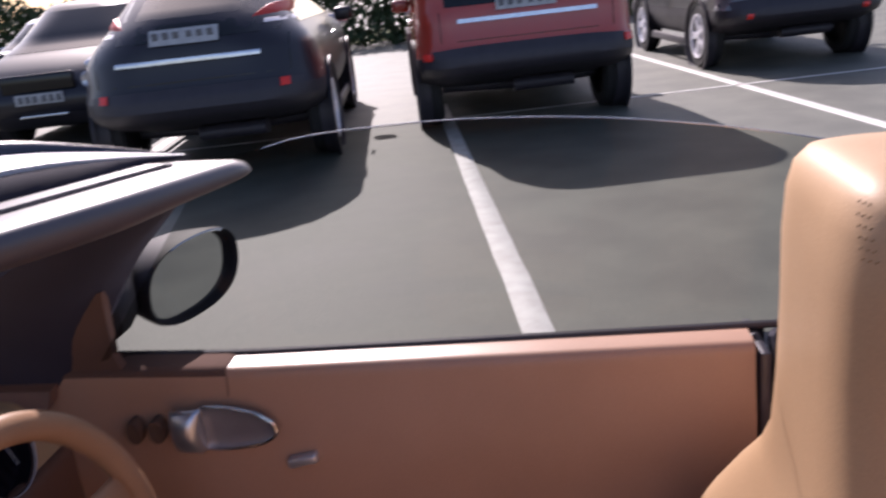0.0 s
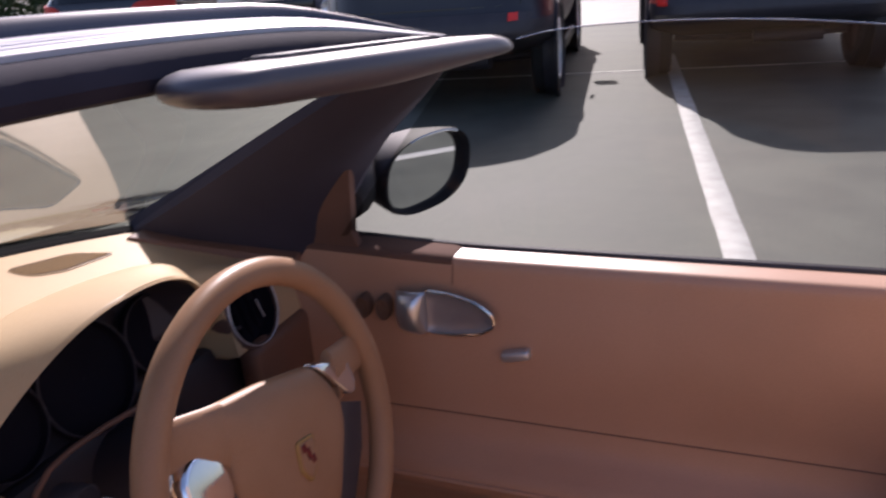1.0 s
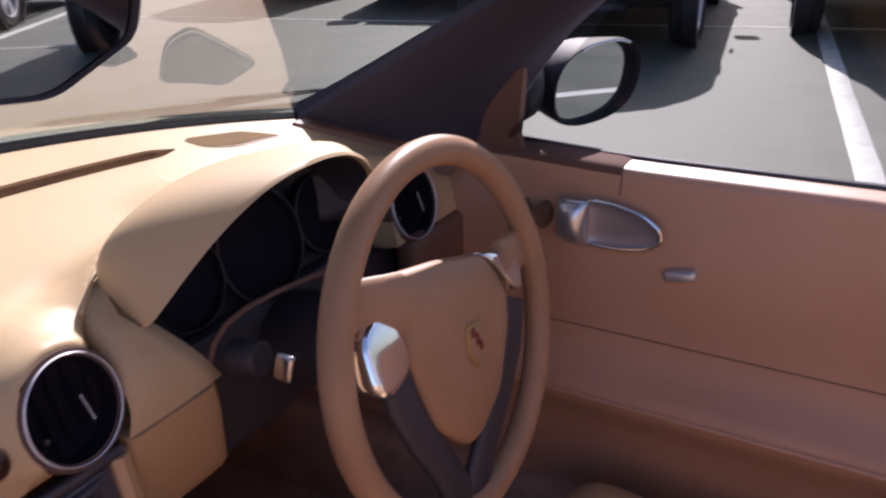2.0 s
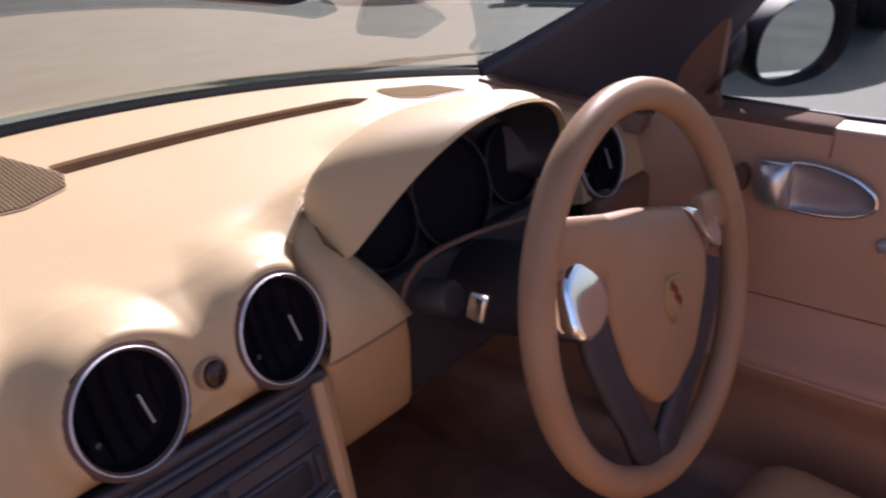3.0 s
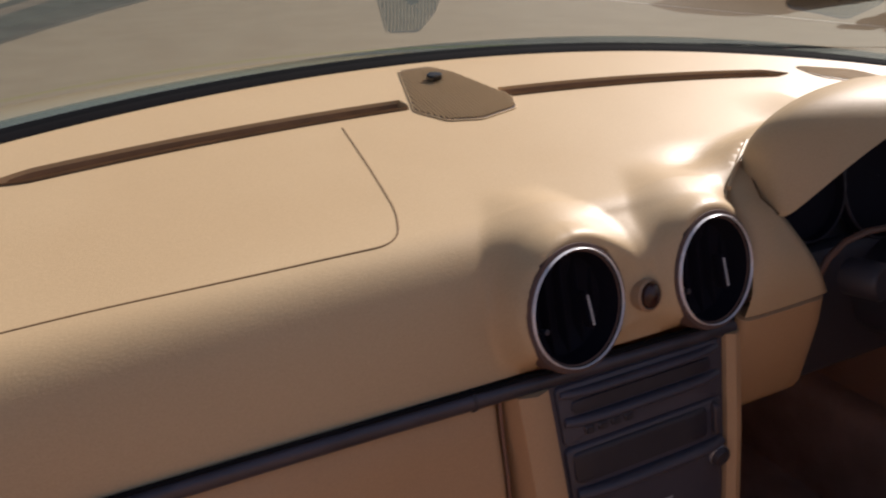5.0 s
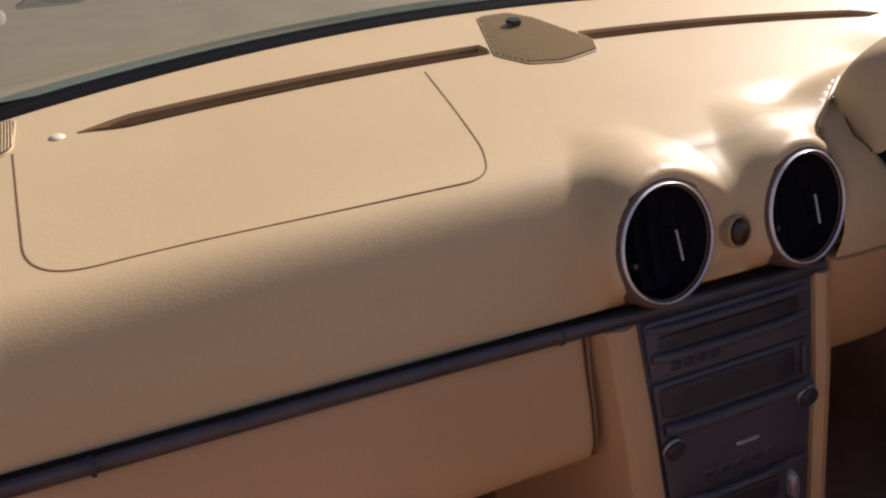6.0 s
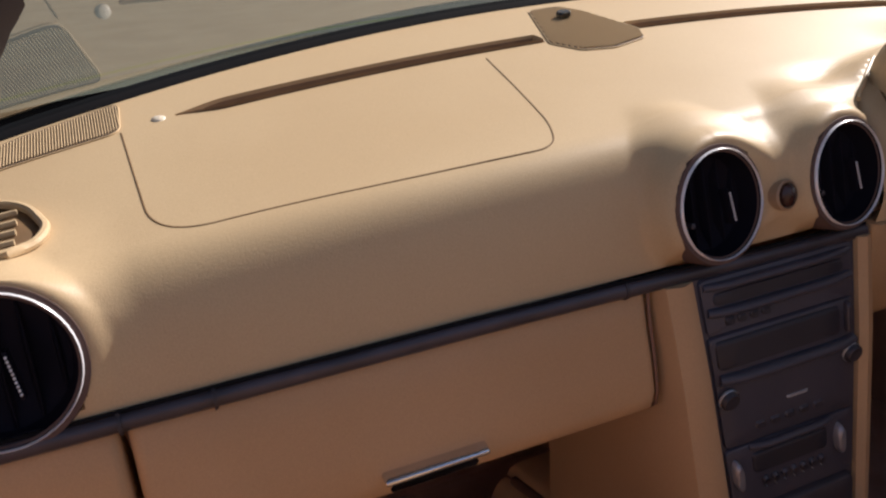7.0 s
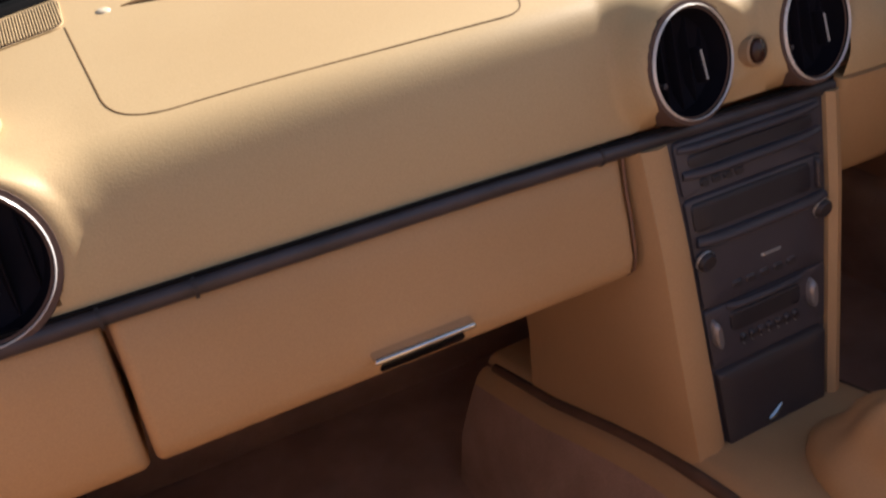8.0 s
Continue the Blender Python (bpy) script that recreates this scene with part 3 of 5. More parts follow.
def pad_point(x, kind, k):
    """A place on the pad: top rows by distance from the slot, roll by angle, face by height."""
    ys = 0.072
    if kind == "top":
        y = k
        z = top_z(x, y)
    else:
        # one curve over the front edge: the roll is its first part, the leaning face the rest
        zs = top_z(x, ys)
        u = 0.64 * k if kind == "roll" else 0.64 + 0.36 * k
        c = ((1 - u) ** 3, 3 * u * (1 - u) ** 2, 3 * u * u * (1 - u), u ** 3)
        y = c[0] * ys + c[1] * 0.047 + c[2] * 0.031 + c[3] * 0.017
        z = c[0] * zs + c[1] * (zs - 0.005) + c[2] * (zs - 0.0195) + c[3] * 0.811
    # each vent sits at the end of a rounded ridge that runs out into the pad
    for vx, vy, vz, r in VENTS:
        inner_vent = abs(vx) < 0.3
        d = abs(x - vx) / r
        reach = 1.45 - 0.75 * smoothstep(0.030, 0.105, y) if inner_vent else 1.8
        if d >= reach:
            continue
        side = (1 - (d / reach) ** 2) ** (1.6 if inner_vent else 2.2)
        zs = top_z(x, ys)
        ty, tz = vy + 1.06 * r * math.sin(TILT_V), vz + 1.06 * r * math.cos(TILT_V)
        lift = 0.0055 if inner_vent else 0.008
        if kind == "top":
            z += side * lift * (1 - smoothstep(ys - 0.01, ys + (0.040 if inner_vent else 0.085), y))
        else:
            if kind == "roll":
                c = ((1 - k) ** 3, 3 * k * (1 - k) ** 2, 3 * k * k * (1 - k), k ** 3)
                qy = c[0] * ys + c[1] * 0.052 + c[2] * (ty + 0.007) + c[3] * ty
                qz = c[0] * (zs + lift) + c[1] * (zs + lift - 0.003) + c[2] * (tz + 0.007) + c[3] * tz
            else:
                qz = tz + (0.811 - tz) * k
                qy = ty - (tz - qz) * math.tan(TILT_V)
            if kind == "face":
                side *= 1 - smoothstep(0.72, 1.0, k)
            y, z = y + (qy - y) * side, z + (qz - z) * side
    # the face between the inner pair stays in their plane
    if kind != "top" and -0.063 < x < 0.069:
        m = 0.85 * (smoothstep(0.45, 1.0, k) if kind == "roll" else 1 - smoothstep(0.6, 1.0, k))
        y += (0.010 - (0.857 - z) * math.tan(TILT_V) - y) * m
    # the pad swells up beside the hood
    if -0.05 < x < 0.345 and kind != "face":
        share = min(1.0, max(0.0, 1 - (y - 0.085) / HOOD_DEPTH)) ** (1 / 1.3)
        d = 0.345 - 0.176 * share - x
        if d > -0.03:
            z += 0.0135 * smoothstep(0.095, 0.010, d) * smoothstep(0.215, 0.105, y) * smoothstep(0.030, 0.075, y)
        # and dips between the inner vent and the instruments
        z -= 0.008 * math.exp(-((x - 0.134) / 0.036) ** 2) * smoothstep(0.135, 0.080, y) * smoothstep(0.0, 0.03, y)
    p = Vector((x, y, z))
    # flush collar round each vent, and the vent's own well
    for vx, vy, vz, r in VENTS:
        nv = vent_normal(vx)
        o = p - Vector((vx, vy, vz))
        h = o.dot(nv)
        d = (o - nv * h).length / r
        far = 1.46 if abs(vx) < 0.3 else 2.1
        if d < far and h > -0.06:
            if d < 0.985:
                p -= nv * (h + 0.030)
            else:
                w = 1 - smoothstep(1.08, far if h > 0 else 1.4, d)
                p -= nv * h * w * (1 - smoothstep(0.75, 1.0, k) if kind == "face" else 1)
    # the pad gives way to the cheek and stops behind the instruments
    if 0.100 < x < 0.179:
        p.y = max(p.y, cheek_edge(x))
    elif abs(x - 0.345) < 0.176:
        p.y = max(p.y, 0.081 + HOOD_DEPTH * (1 - (abs(x - 0.345) / 0.176) ** 1.3))
    return p


def slot_width(x):
    """Share of its full width that the defroster slot has, tapering to a point at its outer ends."""
    if x < -0.05:
        return smoothstep(-0.446, -0.385, x) if -0.432 < x < -0.072 else 0.0
    return smoothstep(0.425, 0.38, x) if 0.032 < x < 0.412 else 0.0


def pad_mesh():
    xs = [-0.70 + 1.40 * i / 440 for i in range(441)]
    rows = []

    def row(kind, fn):
        out = []
        for x in xs:
            k = fn(x)
            out.append(pad_point(x, kind, k))
        rows.append(out)
    rows.append([Vector((x, base_y(x) + 0.035, top_z(x, base_y(x)) - 0.03)) for x in xs])
    for f in (0.0, 0.25, 0.5, 0.75):
        row("top", lambda x, f=f: base_y(x) * (1 - f) + (slot_y(x) + 0.016) * f)
    for d in (0.0155, 0.0135, 0.012, 0.0108, 0.006, 0.0, -0.006, -0.0108, -0.012, -0.0135, -0.0155):
        out = []
        for x in xs:
            w = slot_width(x)
            y = slot_y(x) + (d if abs(d) > 0.015 else d * max(0.12, w))
            p = pad_point(x, "top", y)
            if w > 0 and abs(d) < 0.0112:
                p.z -= 0.032 * min(1.0, 2.2 * w)
                p.y += 0.006 * w
            out.append(p)
        rows.append(out)
    for i in range(1, 27):
        row("top", lambda x, f=i / 26: (slot_y(x) - 0.0155) * (1 - f) + 0.072 * f)
    for i in range(1, 25):
        row("roll", lambda x, f=i / 24: f)
    for i in range(1, 11):
        row("face", lambda x, f=i / 10: f)
    rows.append([Vector((x, 0.035 if abs(x - 0.345) > 0.176 else 0.125, 0.806)) for x in xs])
    rows.append([Vector((x, 0.30, 0.795)) for x in xs])
    return grid(rows)


dashboard = thing("dashboard", (0, 0.2, 0.78), label="tan leather dashboard with round black air vents", category="dashboard")
pad = make("dash_pad", pad_mesh(), TAN, dashboard, "smooth tan leather top pad", sharp=50)


def on_top(x, y, h=0.0):
    p = pad_point(x, "top", y)
    return Vector((p.x, p.y - 0.2 * h, p.z + h))


def seam(points, radius=0.0009, parent=None, h=-0.0003):
    return make("seam", tube([on_top(x, y, h) for x, y in points], radius, 6), SEAM, parent or pad, "thin dark brown seam")


def bent(points, n=60, radius=0.05):
    """A polyline with round inner corners, finely divided."""
    out = [Vector(points[0])]
    for i in range(1, len(points) - 1):
        p, a, b = Vector(points[i]), Vector(points[i - 1]), Vector(points[i + 1])
        r = min(radius, (a - p).length * 0.48, (b - p).length * 0.48)
        s, e = p + (a - p).normalized() * r, p + (b - p).normalized() * r
        out += [s * (1 - t) ** 2 + p * 2 * t * (1 - t) + e * t * t for t in (k / 12 for k in range(13))]
    out.append(Vector(points[-1]))
    fine = []
    for a, b in zip(out, out[1:]):
        m = max(1, int((b - a).length / 0.012))
        fine += [a + (b - a) * k / m for k in range(m)]
    return fine + [out[-1]]


seam(bent([(-0.4775, 0.242), (-0.4745, 0.160), (-0.471, 0.074), (-0.385, 0.0735), (-0.285, 0.0682), (-0.175, 0.066), (-0.160, 0.100), (-0.152, 0.165), (-0.145, 0.247)], radius=0.066))


for x0, x1 in ((-0.4315, -0.074), (0.034, 0.411)):
    rows = []
    for k in range(91):
        x = x0 + (x1 - x0) * k / 90
        w = max(0.06, slot_width(x))
        deep = min(1.0, 2.2 * w)
        c = on_top(x, slot_y(x))
        rows.append([c + Vector((0, dy * w + 0.001, dz * deep)) for dy, dz in ((0.0122, 0.0008), (0.0112, -0.002), (0.0116, -0.008), (0.0120, -0.0135), (-0.006, -0.0135), (-0.0100, -0.008), (-0.0108, -0.003), (-0.0118, 0.0006))])
    make("defrost_slot", grid(rows), SLOT_DARK, pad, "dark defroster slot")
c = on_top(-0.446, 0.254)
make("pale_cap", lathe([(0.0065, -0.001), (0.0055, 0.0006), (0.0035, 0.0014), (0.0005, 0.0017)], Matrix.Translation(c) @ pose(0, 0, 0, 11, 0, 0), 20), CAP, pad, "small pale round cap")

# speaker and side grilles: a rimmed plate with fine ribs
def ribbed_grille(outline, ribs, label="", corner=0.012):
    pts = rounded(outline, corner)
    g = make("speaker_grille", plate(pts, lambda a, b, h: on_top(a, b, h), 0.0008, 0.0003), GRILLE_BED, dashboard, label)
    make("grille_rim", tube([on_top(p.x, p.y, 0.0006) for p in pts], 0.0008, 6, loop=True), TAN, g)
    # ribs clipped to the outline
    parts = []
    n = len(pts)
    lo = min(p.x for p in pts)
    hi = max(p.x for p in pts)
    for k in range(1, ribs):
        x = lo + (hi - lo) * k / ribs
        ys = []
        for i in range(n):
            a, b = pts[i], pts[(i + 1) % n]
            if (a.x - x) * (b.x - x) < 0:
                ys.append(a.y + (b.y - a.y) * (x - a.x) / (b.x - a.x))
        if len(ys) < 2:
            continue
        y0, y1 = min(ys) + 0.003, max(ys) - 0.003
        if y1 - y0 < 0.004:
            continue
        parts.append(tube([on_top(x, y0 + (y1 - y0) * j / 4, 0.0014) for j in range(5)], (hi - lo) / ribs * 0.25, 5))
    make("grille_ribs", join(*parts), TAN, g, "fine parallel tan ribs")["kind"] = "stuff"
    return g


centre_grille = ribbed_grille([(-0.043, 0.352), (-0.071, 0.257), (-0.05, 0.229), (-0.017, 0.223), (0.026, 0.236), (0.037, 0.262), (0.010, 0.334), (-0.008, 0.354)], 28, corner=0.005, label="tan ribbed speaker grille on the dash top")
make("light_sensor", plate(rounded([(-0.030, 0.318), (-0.026, 0.310), (-0.012, 0.314), (-0.012, 0.322), (-0.022, 0.325)], 0.004), lambda a, b, h: on_top(a, b, h + 0.003), 0.005, 0.0015), GLOSS_BLACK, centre_grille, "small black light sensor")
ribbed_grille([(-0.475, 0.302), (-0.478, 0.243), (-0.57, 0.224), (-0.64, 0.190), (-0.63, 0.225), (-0.565, 0.272)], 72, label="tan ribbed side speaker grille")
ribbed_grille([(0.441, 0.275), (0.447, 0.240), (0.48, 0.222), (0.563, 0.218), (0.526, 0.257)], 54, label="tan ribbed side speaker grille")

# side window outlet on the outer bulge
for s in (-1,):
    c = (s * 0.594, 0.122)
    out = rounded([(c[0] - s * 0.050, c[1] - 0.036), (c[0] - s * 0.060, c[1] - 0.012), (c[0] - s * 0.045, c[1] + 0.034), (c[0] - s * 0.005, c[1] + 0.052), (c[0] + s * 0.045, c[1] + 0.010), (c[0] + s * 0.040, c[1] - 0.036)], 0.024)
    o = make("side_outlet", tube([on_top(p.x, p.y, 0.003) for p in out], 0.0035, 8, loop=True), TAN, dashboard, "small tan slatted window outlet")
    make("outlet_bed", plate(out, lambda a, b, h: on_top(a, b, h), 0.0015, 0.0005), SEAM, o)
    for k in range(4):
        y = c[1] - 0.024 + 0.016 * k
        make("slat", tube([on_top(c[0] - 0.040 + 0.080 * j / 4, y, 0.003) for j in range(5)], 0.0026, 6), TAN, o)


# round vents

def vent_frame(x, y, z):
    n = vent_normal(x)
    u = Vector((-n.y, n.x, 0)).normalized()
    w = n.cross(u)
    return Matrix(((u.x, w.x, n.x, x), (u.y, w.y, n.y, y), (u.z, w.z, n.z, z), (0, 0, 0, 1)))


for vx, vy, vz, r in VENTS:
    m = vent_frame(vx, vy, vz)
    v = make("air_vent", lathe([(r * 1.10, -0.05), (r * 1.095, -0.003), (r * 1.07, 0.0010), (r * 1.02, 0.0014), (r * 0.93, 0.0)], m), COLLAR, dashboard, "round black air vent in a brown-grey collar")
    make("bright_ring", lathe([(r * 1.000, 0.001), (r * 0.996, 0.0034), (r * 0.985, 0.0040), (r * 0.974, 0.0032), (r * 0.969, -0.001)], m), RING, v, "thin bright metal ring")
    make("vent_bowl", lathe([(r * 0.970, 0.002), (r * 0.94, -0.006), (r * 0.85, -0.016), (r * 0.5, -0.022), (0.0005, -0.023)], m), VENT_BLACK, v, "gloss black vent bowl")
    for k in range(5):
        h = (k - 2.0) * r * 0.34
        half = math.sqrt(max(0.0, (r * 0.84) ** 2 - h * h))
        make("slat", moved(rbox((0.0018, half * 2, 0.008), None, 0.0006, 1), m @ Matrix.Translation((h, 0, -0.019)) @ pose(0, 0, 0, 0, 20, 0)), VENT_BLACK, v)
    tilt = m @ Matrix.Translation((r * 0.20, -r * 0.08, 0.001)) @ pose(0, 0, 0, 0, 0, 8)
    tab = make("vent_tab", moved(rbox((0.0030, r * 0.66, 0.010), None, 0.0012, 2), tilt @ Matrix.Translation((0, 0, -0.003))), VENT_BLACK, v, "slim adjuster tab with bright ridges")
    make("tab_ridges", join(*[moved(rbox((0.0017, r * 0.040, 0.0020), None, 0.0006, 1), tilt @ Matrix.Translation((0, r * 0.055 * (j - 4.5), 0.0026))) for j in range(10)]), RING, tab, "bright ridges")["kind"] = "stuff"
    make("vent_stud", lathe([(0.0022, -0.012), (0.0022, -0.004), (0.0004, -0.0035)], m @ Matrix.Translation((-r * 0.62, -r * 0.25, 0)), 10), GREY_TRIM, v)

m = vent_frame(0.0015, 0.0085, 0.852)
hz = make("hazard_button", lathe([(0.0125, -0.01), (0.0125, 0.0012), (0.0110, 0.0026), (0.0098, 0.001)], m, 28), GRILLE_TAN, dashboard, "small round dark button with a tan rim")
make("button_cap", lathe([(0.0098, 0.001), (0.0092, 0.004), (0.006, 0.006), (0.0005, 0.0066)], m, 28), BUTTON, hz, "dark red-brown glossy cap")

# satin bar under the pad
bar_path = [(x, 0.018 - 0.002 * math.cos(x * 3), 0.8040 - 0.006 * smoothstep(-0.3, 0.1, x)) for x in (-0.70 + 0.80 * k / 40 for k in range(41))]
bar = make("trim_bar", tube(bar_path, 0.0082, 12, squash=0.9), GREY_TRIM, dashboard, "dark grey satin trim bar")
make("bar_gap", tube([(x, y - 0.003, z + 0.0078) for x, y, z in bar_path[4:]], 0.0016, 6), COWL_BLACK, bar, "dark gap above the bar")
for x in (-0.515, -0.457, -0.146):
    make("bar_joint", tube([(x - 0.0012, 0.016, 0.8040 - 0.006 * smoothstep(-0.3, 0.1, x)), (x + 0.0012, 0.016, 0.8040 - 0.006 * smoothstep(-0.3, 0.1, x))], 0.0086, 12), BLACK, bar)


# glovebox and the panel beside it
def face_panel(x0, x1, z_low):
    """A padded panel under the bar, rolled under at its lower edge."""
    prof = [(0.040, 0.797), (0.022, 0.7965), (0.0185, 0.793), (0.012, 0.765), (0.004, 0.738), (-0.002, z_low + 0.022), (0.001, z_low + 0.008), (0.012, z_low - 0.002), (0.03, z_low - 0.008), (0.12, z_low - 0.02)]
    xs = [x0, x0 + 0.0015, x0 + 0.004] + [x0 + 0.008 + (x1 - x0 - 0.016) * k / 20 for k in range(21)] + [x1 - 0.004, x1 - 0.0015, x1]
    rows = []
    for x in xs:
        e = min(x - x0, x1 - x)
        push = 0.006 * max(0.0, 1 - e / 0.006) ** 2
        rows.append([(x, y + push, z) for y, z in prof])
    v, f = grid(rows)
    k = len(prof)
    f += [list(range(k))[::-1], [len(v) - k + i for i in range(k)]]
    return v, f


glove = make("glovebox", face_panel(-0.5125, -0.122, 0.688), TAN_LOW, dashboard, "closed tan leather glovebox lid")
make("lid_seam", tube([(-0.1212, y, z) for y, z in ((0.019, 0.794), (0.0135, 0.765), (0.006, 0.738), (0.001, 0.712), (0.002, 0.698), (0.012, 0.688))], 0.0016, 6), BROWN_TRIM, glove, "dark gap at the end of the lid")
make("side_panel", face_panel(-0.70, -0.5180, 0.686), TAN_LOW, dashboard)
lx0, lx1 = -0.358, -0.276
latch = make("latch", rbox((lx1 - lx0, 0.013, 0.0048), Matrix.Translation(((lx0 + lx1) / 2, -0.0045, 0.714)) @ pose(0, 0, 0, 10, 0, 0), 0.003, 3), CHROME, glove, "slim bright latch lip")
make("latch_recess", rbox((lx1 - lx0 - 0.004, 0.03, 0.019), Matrix.Translation(((lx0 + lx1) / 2, 0.0142, 0.7035)), 0.006), GLOSS_BLACK, glove, "dark latch recess")

# ---- instrument hood and cluster ----
HX = 0.345


def hood_point(a, s):
    """A place on the hood: a runs round the arch, s from the rim over the crest down to the pad."""
    ca, sa = math.cos(a), math.sin(a)
    sgn = math.copysign(abs(ca) ** 0.8, ca)
    if ca < 0:
        rim = Vector((HX + 0.191 * ca, 0.030 - 0.030 * sa, 0.880 + 0.092 * sa ** 1.75))
    else:
        rim = Vector((HX + 0.150 * sgn, 0.030 - 0.030 * sa, 0.862 + 0.110 * sa ** 0.9))
    crest = Vector((0.300 + (0.150 if ca < 0 else 0.200) * ca, 0.063 - 0.005 * sa, 0.907 + 0.068 * sa ** 0.62))
    bx, by = HX + 0.176 * ca, 0.085 + HOOD_DEPTH * (1 - abs(ca) ** 1.3)
    foot = Vector((bx, by, top_z(bx, by) - 0.004))
    if s < 0.6:
        u, ends = s / 0.6, (rim, Vector((0.4 * rim.x + 0.6 * crest.x, 0.45 * rim.y + 0.55 * crest.y, crest.z)), crest)
    else:
        u, ends = (s - 0.6) / 0.4, (crest, Vector((crest.x, 0.3 * crest.y + 0.7 * foot.y, crest.z)), foot)
    return ends[0] * (1 - u) ** 2 + ends[1] * 2 * u * (1 - u) + ends[2] * u * u


HOOD_A = [-0.36, -0.24, -0.12] + [math.pi * k / 48 for k in range(49)] + [math.pi + 0.12, math.pi + 0.24, math.pi + 0.36]


def hood_ring(s, inset=0.0, back=0.0):
    out = []
    for a in HOOD_A:
        c = min(max(a, 0.0), math.pi)
        p = hood_point(c, s)
        p += Vector((-math.cos(c) * inset, back, -math.sin(c) * inset))
        if a != c:
            drop = abs(a - c)
            p.z -= drop * 0.05
            p.y += drop * 0.06
        out.append(p)
    return out


def hood_mesh():
    rows = [hood_ring(s) for s in (1.0, 0.96, 0.9, 0.84, 0.78, 0.71, 0.64, 0.57, 0.5, 0.43, 0.36, 0.3, 0.24, 0.18, 0.12, 0.06, 0.015, 0.0)]
    rows.append(hood_ring(0.0, 0.003, -0.003))
    rows.append(hood_ring(0.02, 0.0055, 0.003))
    return grid(rows)


hood = make("instrument_hood", hood_mesh(), TAN, dashboard, "arched tan leather hood over the instruments")
inner = []
for d in (0, 0.03, 0.07, 0.10):
    inner.append([p + Vector((0, d * (0.22 + 0.78 * math.sin(min(max(a, 0.0), math.pi))), 0)) for p, a in zip(hood_ring(0.02, 0.0052 + d * 0.14, 0.003), HOOD_A)])
inner.append([p.lerp(Vector((HX, 0.135, 0.860)), 0.97) for p in inner[-1]])
make("hood_lining", grid(inner), BLACK, hood, "black inner lining")
arch = [(HX - 0.146, 0.800), (HX + 0.146, 0.800)] + [(HX + 0.146 * math.cos(a), 0.865 + 0.068 * math.sin(a)) for a in (math.pi * k / 16 for k in range(17))]
cluster = make("instrument_panel", plate([Vector(p) for p in arch], lambda a, b, h: Vector((a, 0.094 - h + 0.25 * (b - 0.865), b)), 0.006, 0.002), BLACK, dashboard, "dark instrument panel in the shade of the hood")
for dx, r in ((-0.105, 0.047), (0.0, 0.062), (0.105, 0.047)):
    m = Matrix.Translation((HX + dx, 0.078, 0.872)) @ pose(0, 0, 0, 76, 0, 0)
    d = make("dial", lathe([(r, 0.0), (r, 0.010), (r * 0.93, 0.012), (r * 0.90, 0.004), (0.0005, 0.003)], m, 40), VENT_BLACK, cluster, "round black dial with a thin rim")
    make("dial_rim", lathe([(r * 1.0, 0.009), (r * 0.985, 0.0125), (r * 0.965, 0.0125), (r * 0.95, 0.009)], m, 40), GREY_TRIM, d)
# lower lip of the cluster and the column shroud
lip = [Vector(p) for p in ((0.213, 0.025, 0.812), (0.222, 0.025, 0.829), (0.240, 0.024, 0.842), (0.266, 0.023, 0.8465), (0.31, 0.022, 0.845), (0.36, 0.022, 0.839), (0.42, 0.025, 0.828))]
make("cluster_lip", tube(lip, 0.0032, 8), BROWN_TRIM, cluster, "thin brown lip under the cluster")
SEAM_LINE = [(0.179, 0.099, 0.920), (0.153, 0.065, 0.909), (0.147, 0.043, 0.893), (0.154, 0.029, 0.8815), (0.172, 0.017, 0.856), (0.187, 0.010, 0.833), (0.201, 0.007, 0.807)]
make("pod_seam", tube(SEAM_LINE[:4], 0.0014, 6), SEAM, dashboard)


# cheek between centre vent and hood, and the lower tan panel
def cheek():
    seam_line = [Vector(p) for p in SEAM_LINE]
    dash_line = [pad_point(x, "top", y) - Vector((0, 0, 0.005)) for x, y in ((0.174, 0.096), (0.151, 0.081), (0.128, 0.0655))]
    dash_line += [Vector(p) for p in ((0.118, 0.056, 0.880), (0.116, 0.024, 0.858), (0.114, 0.010, 0.830), (0.107, 0.008, 0.806))]
    rows = []
    for i in range(13):
        t = i / 12
        push = math.sin(math.pi * t ** 0.75)
        swell = ((0.0, 0.0, 0.0), (-0.004, -0.006, -0.003), (-0.009, -0.009, -0.003), (-0.011, -0.010, 0.002), (-0.004, -0.006, 0.003), (-0.0025, -0.004, 0.001), (-0.001, -0.0015, 0.0))
        row = [d.lerp(e, t) + Vector(f) * push for d, e, f in zip(dash_line, seam_line, swell)]
        fine = []
        for a in range(6):
            p0, p1, p2, p3 = row[max(a - 1, 0)], row[a], row[a + 1], row[min(a + 2, 6)]
            for k in range(5):
                u = k / 5
                fine.append(0.5 * ((2 * p1) + (p2 - p0) * u + (2 * p0 - 5 * p1 + 4 * p2 - p3) * u * u + (3 * p1 - p0 - 3 * p2 + p3) * u ** 3))
        rows.append(fine + [row[-1]])
    rows.append([p + Vector((0.02, 0.012, -0.008)) for p in rows[-1]])
    return grid(rows)


